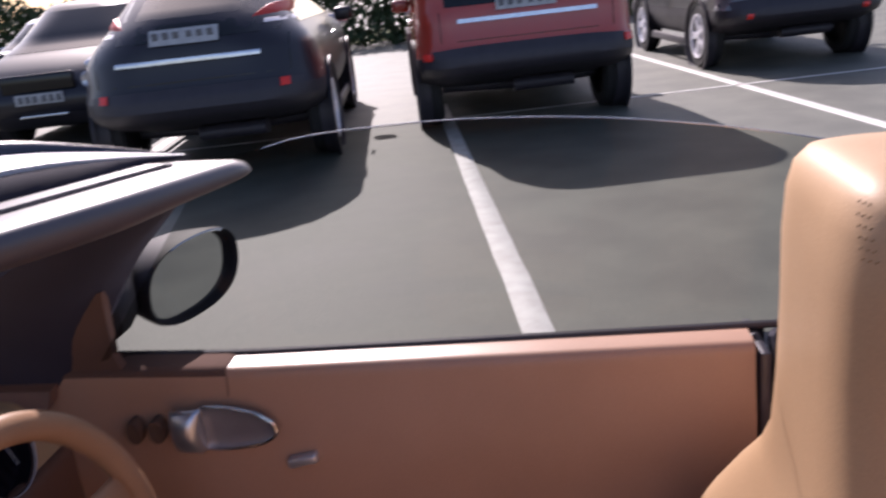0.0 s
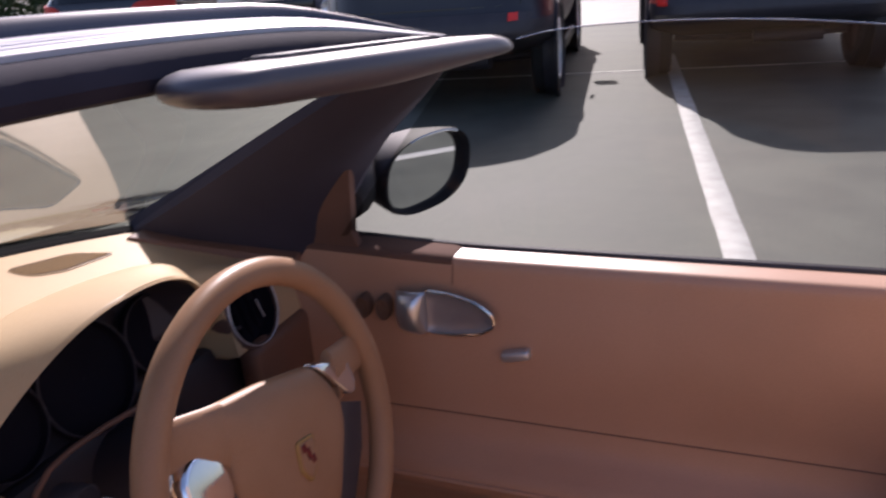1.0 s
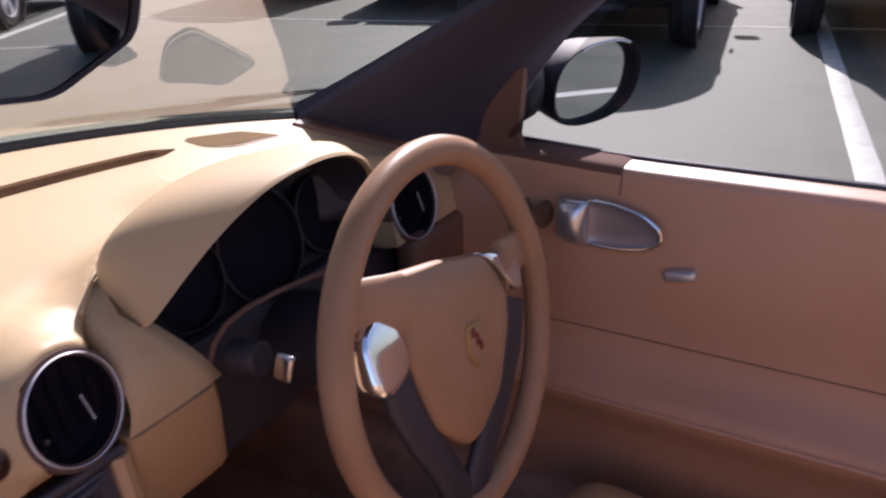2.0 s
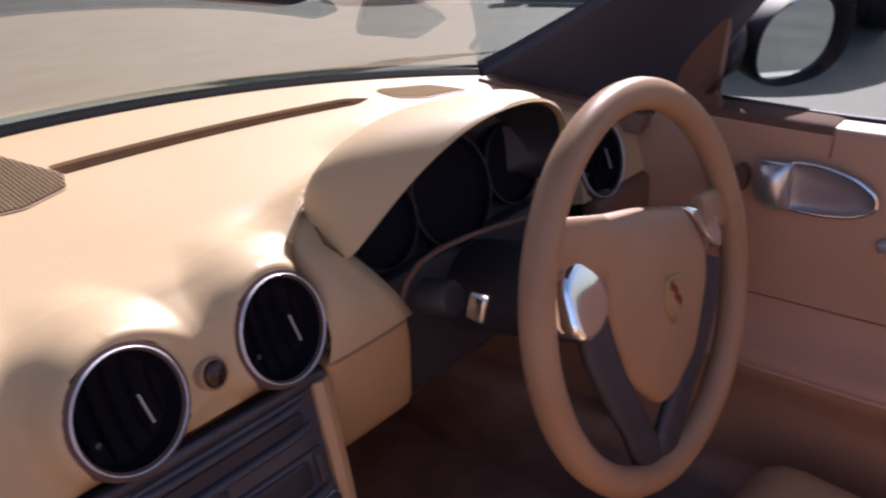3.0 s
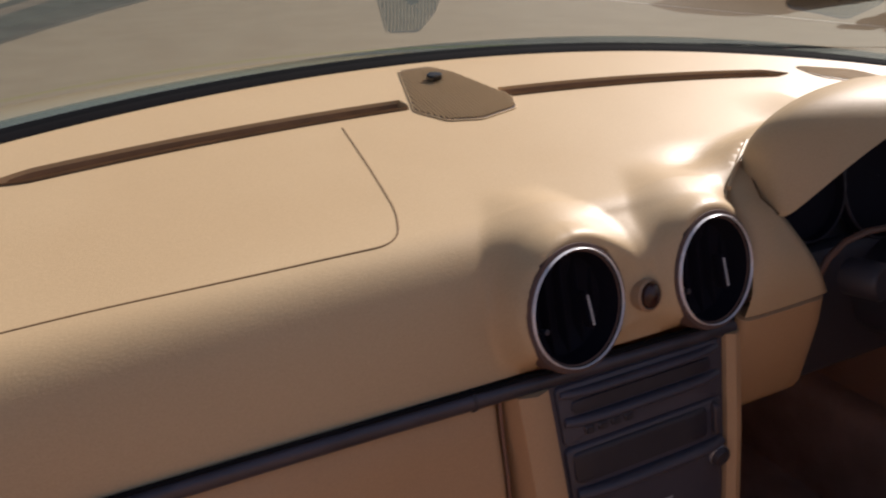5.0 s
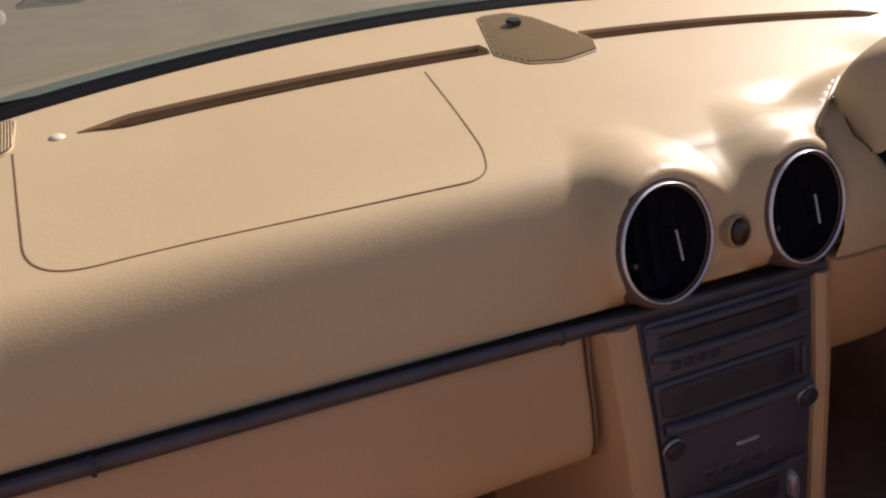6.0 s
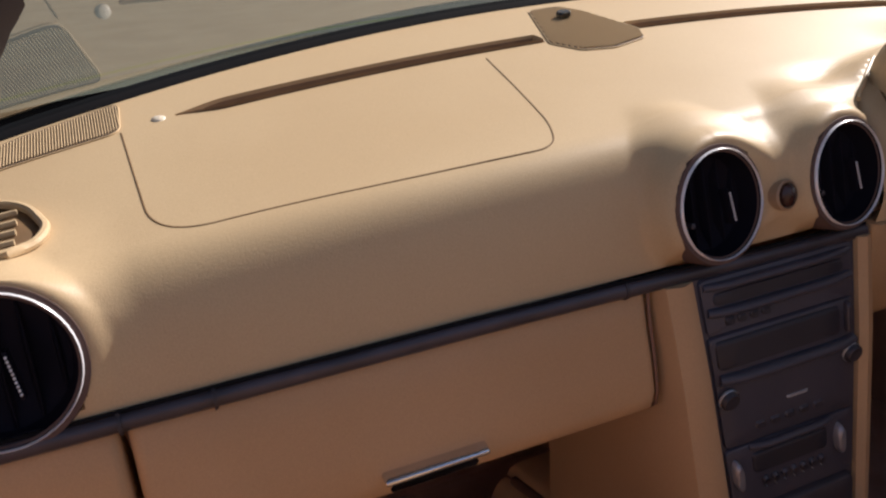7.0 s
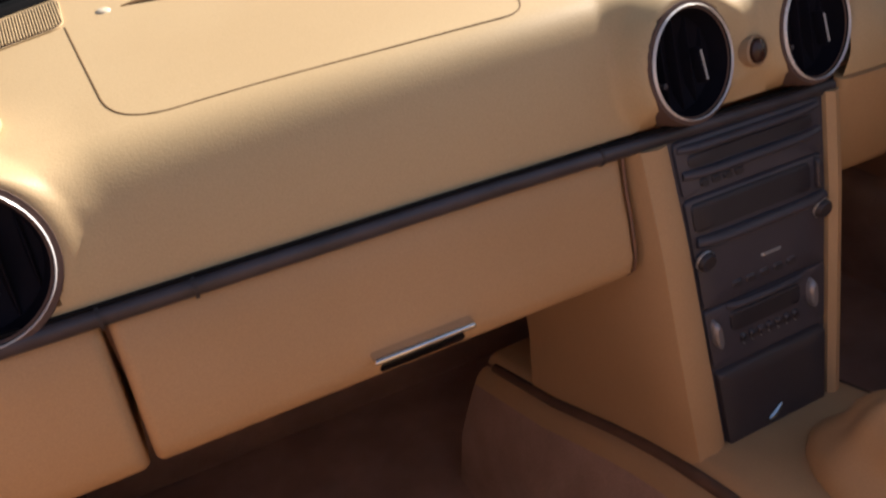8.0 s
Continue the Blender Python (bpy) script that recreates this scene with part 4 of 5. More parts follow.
make("pad_piping", tube([pad_point(x, "top", cheek_edge(x)) - Vector((0, 0.0005, 0.0016)) for x in (0.118 + 0.062 * k / 30 for k in range(31))], 0.0021, 8), TAN, pad)
make("pod_cheek", cheek(), TAN, dashboard, "rounded tan cheek beside the instruments")
pan = []
for x, e in ((0.107, 1.0), (0.1085, 0.55), (0.112, 0.15), (0.118, 0.0), (0.14, 0.0), (0.165, 0.0), (0.190, 0.0), (0.200, 0.15), (0.2045, 0.55), (0.206, 1.0)):
    back, lean = 0.007 * e, (x - 0.107) / 0.099
    pan.append([(x, 0.03, 0.8045), (x, 0.011 + back, 0.8045 - 0.001 * e), (x, 0.007 + back, 0.802), (x + 0.006 * lean, 0.011 + back, 0.774), (x + 0.013 * lean, 0.021 + back, 0.730), (x + 0.018 * lean, 0.028 + back, 0.702), (x + 0.019 * lean, 0.033 + back, 0.693), (x + 0.019 * lean, 0.044 + back, 0.688), (x + 0.019 * lean, 0.07, 0.685)])
v, f = grid(pan)
panel = (v, f + [list(range(9))[::-1], [len(v) - 9 + k for k in range(9)]])
make("lower_panel", panel, TAN_LOW, dashboard, "tan leather lower panel")
make("knee_panel", rbox((0.50, 0.03, 0.13), Matrix.Translation((0.45, 0.06, 0.755)) @ pose(0, 0, 0, -8, 0, 0), 0.01), BLACK, dashboard, "black panel behind the steering column")
# outer knee panel: its shade is put into the brown colour
make("knee_panel", rbox((0.16, 0.03, 0.13), Matrix.Translation((0.62, 0.022, 0.745)), 0.012, 3), BROWN_TRIM, dashboard)
key = make("ignition_barrel", lathe([(0.017, -0.03), (0.017, 0.0), (0.014, 0.004), (0.0005, 0.004)], Matrix.Translation((0.232, -0.022, 0.822)) @ pose(0, 0, 0, 80, 0, 0), 24), BLACK, dashboard)
make("key", rbox((0.007, 0.020, 0.026), Matrix.Translation((0.2225, -0.060, 0.8285)) @ pose(0, 0, 0, 8, 12, 0), 0.0034, 3), CHROME, key, "bright key grip in the ignition")

# ---- centre stack and tunnel ----
console = thing("centre_console", (0, -0.05, 0.30), label="dark grey centre console with tan leather cheeks", category="console")


def stack_y(z):
    return 0.012 - 0.022 * (0.80 - z) / 0.083 if z > 0.717 else -0.010 - 0.040 * (0.717 - z) / 0.187


def stack_w(z):
    return 0.086 - 0.022 * (0.80 - z) / 0.27


zs = [0.797 - 0.285 * k / 24 for k in range(25)]
rows = [[(x * stack_w(z), stack_y(z) + (0.03 if abs(x) > 0.999 else 0), z) for x in (-1.0, -0.998, -0.96, -0.5, 0, 0.5, 0.96, 0.998, 1.0)] for z in zs]
stack = make("stack_face", grid(rows), STACK, console, "dark grey plastic fascia")


def on_stack(u, z, h=0.0):
    """u from -1 to 1 across the fascia; h out towards the seats."""
    return Vector((u * stack_w(z), stack_y(z) - h, z - 0.2 * h))


def stack_block(name, u0, u1, z0, z1, h, mat, parent=None, label="", edge=0.003):
    pts = rounded([(u0 * 0.078, z0), (u1 * 0.078, z0), (u1 * 0.078, z1), (u0 * 0.078, z1)], 0.005, 4)
    return make(name, plate(pts, lambda a, b, k: on_stack(a / 0.078, b, k - 0.001), h + 0.001, min(edge, h * 0.5)), mat, parent or stack, label)


def ledge(u0, u1, z, radius, out, parent, label=""):
    """A rounded cross rib on the fascia."""
    pts = [on_stack(u0 + (u1 - u0) * k / 16, z, out - 0.004 * abs(2 * k / 16 - 1) ** 6) for k in range(17)]
    return make("ledge", tube(pts, radius, 12, squash=0.8), STACK, parent, label)


# card slots and the small keys under the vents
slots = stack_block("slot_panel", -0.94, 0.94, 0.750, 0.795, 0.003, STACK, label="dark slot panel with two ribs")
stack_block("card_slot", -0.82, 0.82, 0.7735, 0.7835, 0.0045, STACK_DARK, slots)
ledge(-0.90, 0.90, 0.7885, 0.0048, 0.004, slots)
ledge(-0.90, 0.90, 0.7680, 0.0052, 0.005, slots)
for k in range(4):
    stack_block("small_key", -0.72 + 0.15 * k, -0.60 + 0.15 * k, 0.7555, 0.7630, 0.0055, BLACK, slots)
# radio: a deep dark opening over a broad rib, with two ringed knobs
radio = stack_block("radio", -0.95, 0.95, 0.652, 0.748, 0.004, STACK, label="dark grey radio unit")
stack_block("radio_opening", -0.90, 0.74, 0.7215, 0.7455, 0.006, STACK_DARK, radio, "dark radio opening")
ledge(-0.90, 0.92, 0.7125, 0.0062, 0.006, radio)
stack_block("side_key", 0.80, 0.88, 0.7215, 0.7475, 0.009, GREY_TRIM, radio, "slim grey side key", 0.003)
for u, z in ((-0.84, 0.6965), (0.88, 0.7020)):
    m = Matrix.Translation(on_stack(u, z, 0.003)) @ pose(0, 0, 0, 96, 0, 0)
    knob = make("radio_knob", lathe([(0.0085, 0.0), (0.0085, 0.006), (0.0070, 0.0078), (0.0042, 0.0072), (0.0005, 0.0072)], m, 24), BLACK, radio, "small round black knob")
    make("knob_ring", lathe([(0.0094, 0.001), (0.0094, 0.0030), (0.0090, 0.0034), (0.0086, 0.0028)], m, 28), SILVER, knob, "thin bright knob ring")
stack_block("radio_mark", -0.06, 0.26, 0.6800, 0.6822, 0.0052, SILVER, radio)
for k in range(5):
    stack_block("radio_key", -0.52 + 0.21 * k, -0.36 + 0.21 * k, 0.6620, 0.6690, 0.0060, GREY_TRIM, radio)
# climate unit: a second opening between two upright rockers, keys below
climate = stack_block("climate_panel", -0.96, 0.96, 0.596, 0.650, 0.004, STACK, label="dark climate control panel")
ledge(-0.62, 0.60, 0.6470, 0.0045, 0.005, climate)
stack_block("climate_display", -0.62, 0.52, 0.6240, 0.6420, 0.006, STACK_DARK, climate, "dark display window")
for u in (-0.86, 0.69):
    pts = [Vector((u * 0.078 + 0.0052 * math.cos(q), 0.6295 + 0.0125 * math.sin(q))) for q in (2 * math.pi * k / 20 for k in range(20))]
    make("rocker", plate(pts, lambda a, b, k: on_stack(a / 0.078, b, k), 0.012, 0.004), CUP, climate, "upright silver rocker")
for k in range(7):
    stack_block("climate_key", -0.50 + 0.145 * k, -0.40 + 0.145 * k, 0.6115, 0.6185, 0.0075, GREY_TRIM, climate)
    stack_block("key_mark", -0.47 + 0.145 * k, -0.44 + 0.145 * k, 0.6085, 0.6100, 0.0055, SILVER, climate)
tray = stack_block("ash_tray", -0.94, 0.94, 0.516, 0.590, 0.007, BLACK, label="black tray flap with a bright grip", edge=0.006)
grip = [on_stack(-0.24 + 0.26 * k / 8, 0.5300 + 0.010 * (k / 8) ** 1.5, 0.010) for k in range(9)]
make("tray_grip", tube(grip, [0.0012, 0.002, 0.0026, 0.003, 0.003, 0.003, 0.0026, 0.002, 0.0012], 8), CHROME, tray, "short bright grip")


# tan cheeks and the flank of the console
def tunnel_top(y):
    return float(np.interp(y, (-1.0, -0.3, -0.12, -0.05, 0.05, 0.15, 0.30), (0.535, 0.535, 0.531, 0.518, 0.490, 0.455, 0.42)))


def cheek_side(s):
    rows = []
    for z in zs:
        w, y = stack_w(z), stack_y(z)
        o = 0.020 + (0.016 if s < 0 else 0.0) * (1 - smoothstep(0.55, 0.79, z) * 0.3)
        rows.append([(s * (w - 0.001), y + 0.012, z), (s * (w + 0.001), y - 0.004, z), (s * (w + o * 0.4), y - 0.008, z), (s * (w + o * 0.85), y - 0.004, z), (s * (w + o), y + 0.008, z), (s * (w + o + 0.004), y + 0.06, z), (s * (w + o + 0.012), 0.20, z)])
    # the flank runs on down to the seam of the tunnel, which drops towards the bulkhead
    for drop in (0.25, 0.5, 0.75, 1.0):
        low = rows[24]
        rows.append([(x + (s * (0.0985 + 0.06 * max(0.0, yy)) - x) * drop, yy, zz + (tunnel_top(yy) - 0.012 - zz) * drop) for x, yy, zz in low])
    rows.insert(0, [(x, y + 0.035, z + 0.0012) for x, y, z in rows[0]])
    return grid(rows)


make("console_cheek", cheek_side(-1), TAN_LOW, console, "tan leather console cheek")
make("console_cheek", cheek_side(1), TAN_LOW, console, "tan leather console cheek")


def tunnel(section):
    rows = []
    for k in range(37):
        y = 0.30 - 1.35 * k / 36
        rows.append([(x + math.copysign(0.06 * max(0.0, y), x), y, tunnel_top(y) + z) for x, z in section])
    return grid(rows)


make("tunnel_cover", tunnel([(-0.099, -0.014), (-0.095, -0.006), (-0.085, -0.001), (-0.05, 0), (0.05, 0), (0.085, -0.001), (0.095, -0.006), (0.099, -0.014)]), TAN_LOW, console, "tan leather tunnel cover")
for s in (-1, 1):
    make("tunnel_flare", tunnel([(s * 0.101, -0.017), (s * 0.108, -0.019), (s * 0.116, -0.027), (s * 0.122, -0.040)]), TAN_LOW, console, "tan leather side below the dark seam")
    make("tunnel_side", tunnel([(s * 0.1215, -0.0385), (s * 0.134, -0.07), (s * 0.148, -0.11), (s * 0.160, -0.2), (s * 0.175, -0.33)]), CARPET, console, "brown carpeted tunnel side")
    make("tunnel_seam", tube([(s * (0.1005 + 0.06 * max(0.0, y)), y, tunnel_top(y) - 0.0145) for y in (0.28 - 0.95 * k / 30 for k in range(31))], 0.0062, 10), SWITCH, console, "dark gap between cover and tunnel side")


def gaiter_mesh():
    """A leather boot round the selector, with soft folds that gather towards the top."""
    rings = []
    for k in range(15):
        t = k / 14
        ring = []
        for j in range(48):
            q = 2 * math.pi * j / 48
            w = (1 - t) ** 0.8
            fold = 1 + 0.10 * t * (1 - 0.5 * t) * math.sin(7 * q + 2.0 * t) + 0.05 * math.sin(math.pi * 3.2 * t + 0.8 * math.sin(2 * q))
            ring.append((0.012 + (0.014 + 0.046 * w) * fold * math.cos(q), -0.165 + (0.014 + 0.060 * w) * fold * math.sin(q), 0.529 + 0.085 * t))
        rings.append(ring)
    return loft(rings, caps=(False, True))


selector = make("selector_gaiter", gaiter_mesh(), TAN_LOW, console, "creased tan leather selector boot")
make("selector_knob", lathe([(0.010, 0.0), (0.012, 0.02), (0.020, 0.045), (0.022, 0.06), (0.018, 0.075), (0.0005, 0.08)], Matrix.Translation((0.012, -0.165, 0.612)), 24), BLACK, selector, "black selector knob")
# ---- tub: floor, bulkhead, sills ----
tub = thing("car_tub", (0, -0.4, 0.2), label="brown carpeted floor and bulkhead of the convertible", category="car floor")
make("floor_carpet", rbox((1.42, 1.9, 0.03), Matrix.Translation((0, -0.35, 0.215)), 0.01), CARPET, tub, "brown carpet")
make("bulkhead", rbox((1.42, 0.03, 0.60), Matrix.Translation((0, 0.44, 0.50)) @ pose(0, 0, 0, 20, 0, 0), 0.01), CARPET, tub)
make("rear_bulkhead", rbox((1.42, 0.04, 0.60), Matrix.Translation((0, -1.28, 0.52)), 0.01), CARPET, tub)
for s in (-1, 1):
    make("sill", rbox((0.12, 1.9, 0.20), Matrix.Translation((s * 0.70, -0.35, 0.30)), 0.03, 3), CARPET, tub)
make("side_wall", rbox((0.03, 1.75, 0.62), Matrix.Translation((-0.735, -0.38, 0.57)), 0.01), DOOR_TAN, tub, "tan leather trimmed far side")
make("kick_panel", rbox((0.03, 0.42, 0.50), Matrix.Translation((0.715, 0.22, 0.60)), 0.01), DOOR_TAN, tub)
# unseen upright wall, added to keep the sky behind off the dash
make("sky_block_wall", rbox((1.46, 0.06, 0.62), Matrix.Translation((0, -1.06, 0.80)), 0.02), CARPET, tub)
make("rear_quarter_trim", rbox((0.07, 0.34, 0.55), Matrix.Translation((0.728, -1.033, 0.612)), 0.02, 3), TRIM_DARK, tub, "dark rear quarter trim")

# ---- steering wheel ----
WC, WT = Vector((0.3530, -0.1597, 0.8205)), radians(11.5)


def on_wheel(a, b, h=0.0):
    """a across, b up in the wheel's plane, h towards the driver."""
    n = Vector((0, -math.cos(WT), math.sin(WT)))
    u = Vector((0, math.sin(WT), math.cos(WT)))
    return WC + Vector((a, 0, 0)) + u * b + n * h


wheel = thing("steering_wheel", WC, label="tan leather steering wheel with chrome spoke inserts", category="steering wheel")
R = 0.1750
make("rim", tube([on_wheel(R * math.cos(a), R * math.sin(a)) for a in (2 * math.pi * k / 96 for k in range(96))], 0.0145, 16, loop=True), TAN_WHEEL, wheel, "thick tan leather rim")
HUB = radians(-12)


def on_hub(a, b, h=0.0):
    """As on_wheel, in the axes of the slightly turned hub."""
    return on_wheel(a * math.cos(HUB) - b * math.sin(HUB), a * math.sin(HUB) + b * math.cos(HUB), h)


pad_out = rounded([(-0.012, -0.107), (-0.058, -0.074), (-0.093, -0.004), (-0.094, 0.028), (-0.101, 0.050), (-0.100, 0.077), (-0.030, 0.077), (0.052, 0.071), (0.074, 0.047), (0.090, 0.026), (0.088, -0.006), (0.058, -0.074), (0.012, -0.107)], 0.012)
INSERTS = {-1: [(-0.121, 0.047), (-0.097, 0.030), (-0.096, 0.0), (-0.116, -0.012), (-0.140, -0.018), (-0.149, -0.008), (-0.150, 0.030), (-0.136, 0.043)],
           1: [(0.054, 0.070), (0.116, 0.062), (0.115, 0.032), (0.104, 0.023), (0.093, 0.026), (0.077, 0.046)]}


def dome(outline, h0, h1):
    c = sum((Vector(p) for p in outline), Vector((0, 0))) / len(outline)
    out = []
    for s, t in ((0.88, -1.4), (0.95, -0.8), (0.99, -0.25), (0.985, 0.12), (0.94, 0.42), (0.88, 0.65), (0.76, 0.84), (0.58, 0.95), (0.36, 0.99), (0.12, 1.0)):
        out.append([on_hub(*(c + (Vector(p) - c) * s), h0 + (h1 - h0) * t - 0.10 * max(0.0, (c + (Vector(p) - c) * s).y - 0.045)) for p in outline])
    base = [on_hub(p[0] * 0.8, p[1] * 0.8, h0 - 0.04) for p in outline]
    return loft([base] + out, caps=(True, True))


hub = make("airbag_pad", dome(pad_out, 0.006, 0.020), TAN_WHEEL, wheel, "tan leather airbag pad", sharp=75)
badge = rounded([(0.004, 0.014), (0.036, 0.014), (0.036, -0.018), (0.020, -0.036), (0.004, -0.018)], 0.006)
badge = [Vector((p.x - 0.020, p.y)) for p in badge]
make("badge", plate([p * 0.9 for p in badge], lambda a, b, h: on_hub(a, b, 0.0195 + h), 0.003, 0.001), GOLD, hub, "plain shield badge")
make("badge_field", plate([Vector((p.x * 0.76, p.y * 0.76 - 0.001)) for p in badge], lambda a, b, h: on_hub(a, b, 0.0225 + h), 0.0008, 0.0003), TAN_WHEEL, hub, "dull brown field")
for a, b, w, t in ((-0.006, 0.004, 0.007, 0.008), (0.006, -0.010, 0.006, 0.008), (0.0, -0.003, 0.006, 0.012)):
    make("badge_patch", moved(rbox((w, t, 0.0012), None, 0.0004, 1), Matrix.Translation(on_hub(a, b, 0.0236)) @ pose(0, 0, 0, 90 - 11.5, 0, 0)), DARK_RED, hub)


def spoke(side):
    rings = []
    for a, b, w, h, th in ((0.085, 0.046, 0.031, 0.004, 0.016), (0.105, 0.051, 0.027, 0.003, 0.015), (0.122, 0.055, 0.024, 0.000, 0.013), (0.140, 0.058, 0.022, -0.003, 0.012), (0.160, 0.060, 0.021, -0.004, 0.011)):
        ring = []
        for k in range(18):
            q = 2 * math.pi * k / 18
            ring.append(on_hub(side * a, b + w * math.copysign(abs(math.cos(q)) ** 0.7, math.cos(q)), h + th * 0.6 * math.sin(q)))
        rings.append(ring)
    return loft(rings, caps=(True, True))


def blade(path, widths, thick):
    """A flat bar of changing width in the hub's plane, with rounded edges."""
    pts = [Vector(p) for p in path]
    rings = []
    for i, p in enumerate(pts):
        d = (pts[min(i + 1, len(pts) - 1)] - pts[max(i - 1, 0)]).normalized()
        n = Vector((-d.y, d.x))
        ring = []
        for j in range(16):
            q = 2 * math.pi * j / 16
            c, e = math.copysign(abs(math.cos(q)) ** 0.6, math.cos(q)), math.sin(q)
            ring.append(on_hub(p.x + n.x * c * widths[i], p.y + n.y * c * widths[i], p.z + e * thick))
        rings.append(ring)
    return loft(rings, caps=(True, True))


for s in (-1, 1):
    sp = make("spoke", spoke(s), TAN_WHEEL, wheel)
    ins = rounded(INSERTS[s], 0.009)
    c = sum(ins, Vector((0, 0))) / len(ins)
    rings = [[on_hub(p.x, p.y, -0.006) for p in ins]]
    for sc in (1.0, 0.985, 0.95, 0.87, 0.77, 0.66, 0.54, 0.42, 0.30, 0.18, 0.06):
        ring = []
        for p in ins:
            q = c + (p - c) * sc
            e = (q - c).length / 0.03
            ring.append(on_hub(q.x, q.y, 0.0145 + 0.26 * (c.y - q.y) - 0.0009 * e * e - 0.0045 * smoothstep(0.93, 1.0, sc) - 0.0005 * math.sin((q.y - 0.35 * abs(q.x)) * 110)))
        rings.append(ring)
    make("chrome_insert", loft(rings, caps=(True, True)), POLISHED, sp, "polished chrome spoke insert", sharp=60)
    make("lower_spoke", blade([(s * 0.112, 0.012, 0.002), (s * 0.098, -0.034, 0.002), (s * 0.076, -0.072, 0.001), (s * 0.044, -0.112, -0.001), (s * 0.020, -0.148, -0.003), (s * 0.012, -0.168, -0.004)], [0.022, 0.021, 0.019, 0.019, 0.021, 0.019], 0.008), BLACK, wheel, "black lower spoke")
make("column_shroud", loft([[on_wheel(0.050 * k * math.cos(q), -0.012 + 0.046 * k * math.sin(q), h) for q in (2 * math.pi * j / 28 for j in range(28))] for k, h in ((0.9, -0.028), (1.0, -0.045), (1.05, -0.10), (1.1, -0.22))], caps=(True, True)), BLACK, wheel, "black column shroud")
for s in (-1, 1):
    make("stalk", tube([on_wheel(s * 0.05, 0.005, -0.06), on_wheel(s * 0.10, 0.012, -0.055), on_wheel(s * 0.120, 0.014, -0.055)], [0.006, 0.005, 0.005], 10), BLACK, wheel, "black column stalk")

# ---- driver's door ----
door = thing("door_1", (0.72, -0.4, 0.35), label="tan leather door trim with a silver pull handle", category="car door", kind="structure")


def door_mesh():
    prof = [(0.748, 0.880), (0.744, 0.8895), (0.728, 0.8897), (0.706, 0.8888), (0.7005, 0.8876), (0.6962, 0.8840), (0.6942, 0.878), (0.6935, 0.870), (0.691, 0.84), (0.684, 0.80), (0.682, 0.74), (0.684, 0.69), (0.680, 0.645), (0.668, 0.625), (0.645, 0.612), (0.634, 0.600), (0.634, 0.585), (0.645, 0.565), (0.668, 0.54), (0.675, 0.50), (0.677, 0.44), (0.690, 0.38), (0.748, 0.37)]
    rows = []
    for k in range(61):
        y = 0.06 - 0.896 * k / 60
        front = smoothstep(-0.10, 0.06, y)
        rows.append([(x - 0.02 * front * (1 if z < 0.87 else 0), y, z + 0.010 * smoothstep(-0.25, 0.06, y) * (1 if z > 0.85 else 0)) for x, z in prof])
    v, f = grid(rows)
    k = len(prof)
    f += [list(range(k)), [len(v) - k + i for i in range(k)][::-1]]
    return v, f


trim = make("door_trim", door_mesh(), DOOR_TAN, door, "tan leather inner trim", sharp=50)
make("door_skin", loft([[(0.750, y, 0.886), (0.86, y, 0.84), (0.90, y, 0.70), (0.90, y, 0.45), (0.86, y, 0.33), (0.750, y, 0.34)] for y in (0.06, -0.25, -0.55, -0.86)], caps=(True, True)), BODY_BLUE, door, "dark blue outer skin")
make("window_seal", tube([(0.742, y, 0.890 + 0.010 * smoothstep(-0.25, 0.06, y)) for y in (0.02 - 0.90 * k / 20 for k in range(21))], 0.005, 8), BLACK, door, "black rubber window seal")
make("door_end", rbox((0.10, 0.012, 0.50), Matrix.Translation((0.735, -0.846, 0.63)), 0.004), GREY_TRIM, door, "dark painted door end")
# handle shell
hs = make("pull_handle", loft([[Vector((0.688 - 0.016 * d, y, zc + hz2 * math.sin(q) - 0.0)) + Vector((-0.014 * d * max(0, math.cos(q)), 0, 0)) for q in (2 * math.pi * j / 24 for j in range(24))] for y, zc, hz2, d in ((-0.126, 0.821, 0.022, 0.1), (-0.128, 0.821, 0.0245, 0.45), (-0.131, 0.821, 0.026, 0.75), (-0.136, 0.821, 0.0275, 0.98), (-0.143, 0.8205, 0.0285, 1.1), (-0.151, 0.820, 0.029, 1.15), (-0.159, 0.8195, 0.0295, 1.12), (-0.166, 0.819, 0.030, 1.0), (-0.171, 0.819, 0.029, 0.7))], caps=(True, True)), SATIN, door, "satin silver pull handle")
cup = rounded([(-0.164, 0.791), (-0.164, 0.850), (-0.205, 0.848), (-0.242, 0.839), (-0.263, 0.824), (-0.264, 0.808), (-0.244, 0.796), (-0.205, 0.790)], 0.014)
make("handle_rim", tube([Vector((0.676 + 0.04 * (p.x + 0.21), p.x, p.y)) for p in cup], 0.0022, 8, loop=True), CHROME, hs, "bright rim round the handle cup")
cc = sum(cup, Vector((0, 0))) / len(cup)
make("handle_cup", loft([[Vector((x, cc.x + (p.x - cc.x) * k, cc.y + (p.y - cc.y) * k)) for p in cup] for k, x in ((1.0, 0.674), (0.92, 0.677), (0.7, 0.680), (0.3, 0.6805))], caps=(False, True)), CUP, hs, "silver handle cup")
for y in (-0.078, -0.108):
    make("window_switch", loft([[Vector((x, y + 0.0105 * k * math.cos(q), 0.819 + 0.017 * k * math.sin(q))) for q in (2 * math.pi * j / 20 for j in range(20))] for k, x in ((1.0, 0.690), (1.0, 0.674), (0.9, 0.671), (0.4, 0.673))], caps=(True, True)), SWITCH, door, "small dark brown window switch")
make("door_pull_button", rbox((0.016, 0.040, 0.014), Matrix.Translation((0.677, -0.290, 0.770)) @ pose(0, 0, 0, -12, 0, 0), 0.005, 3), SILVER, door, "small silver latch button")
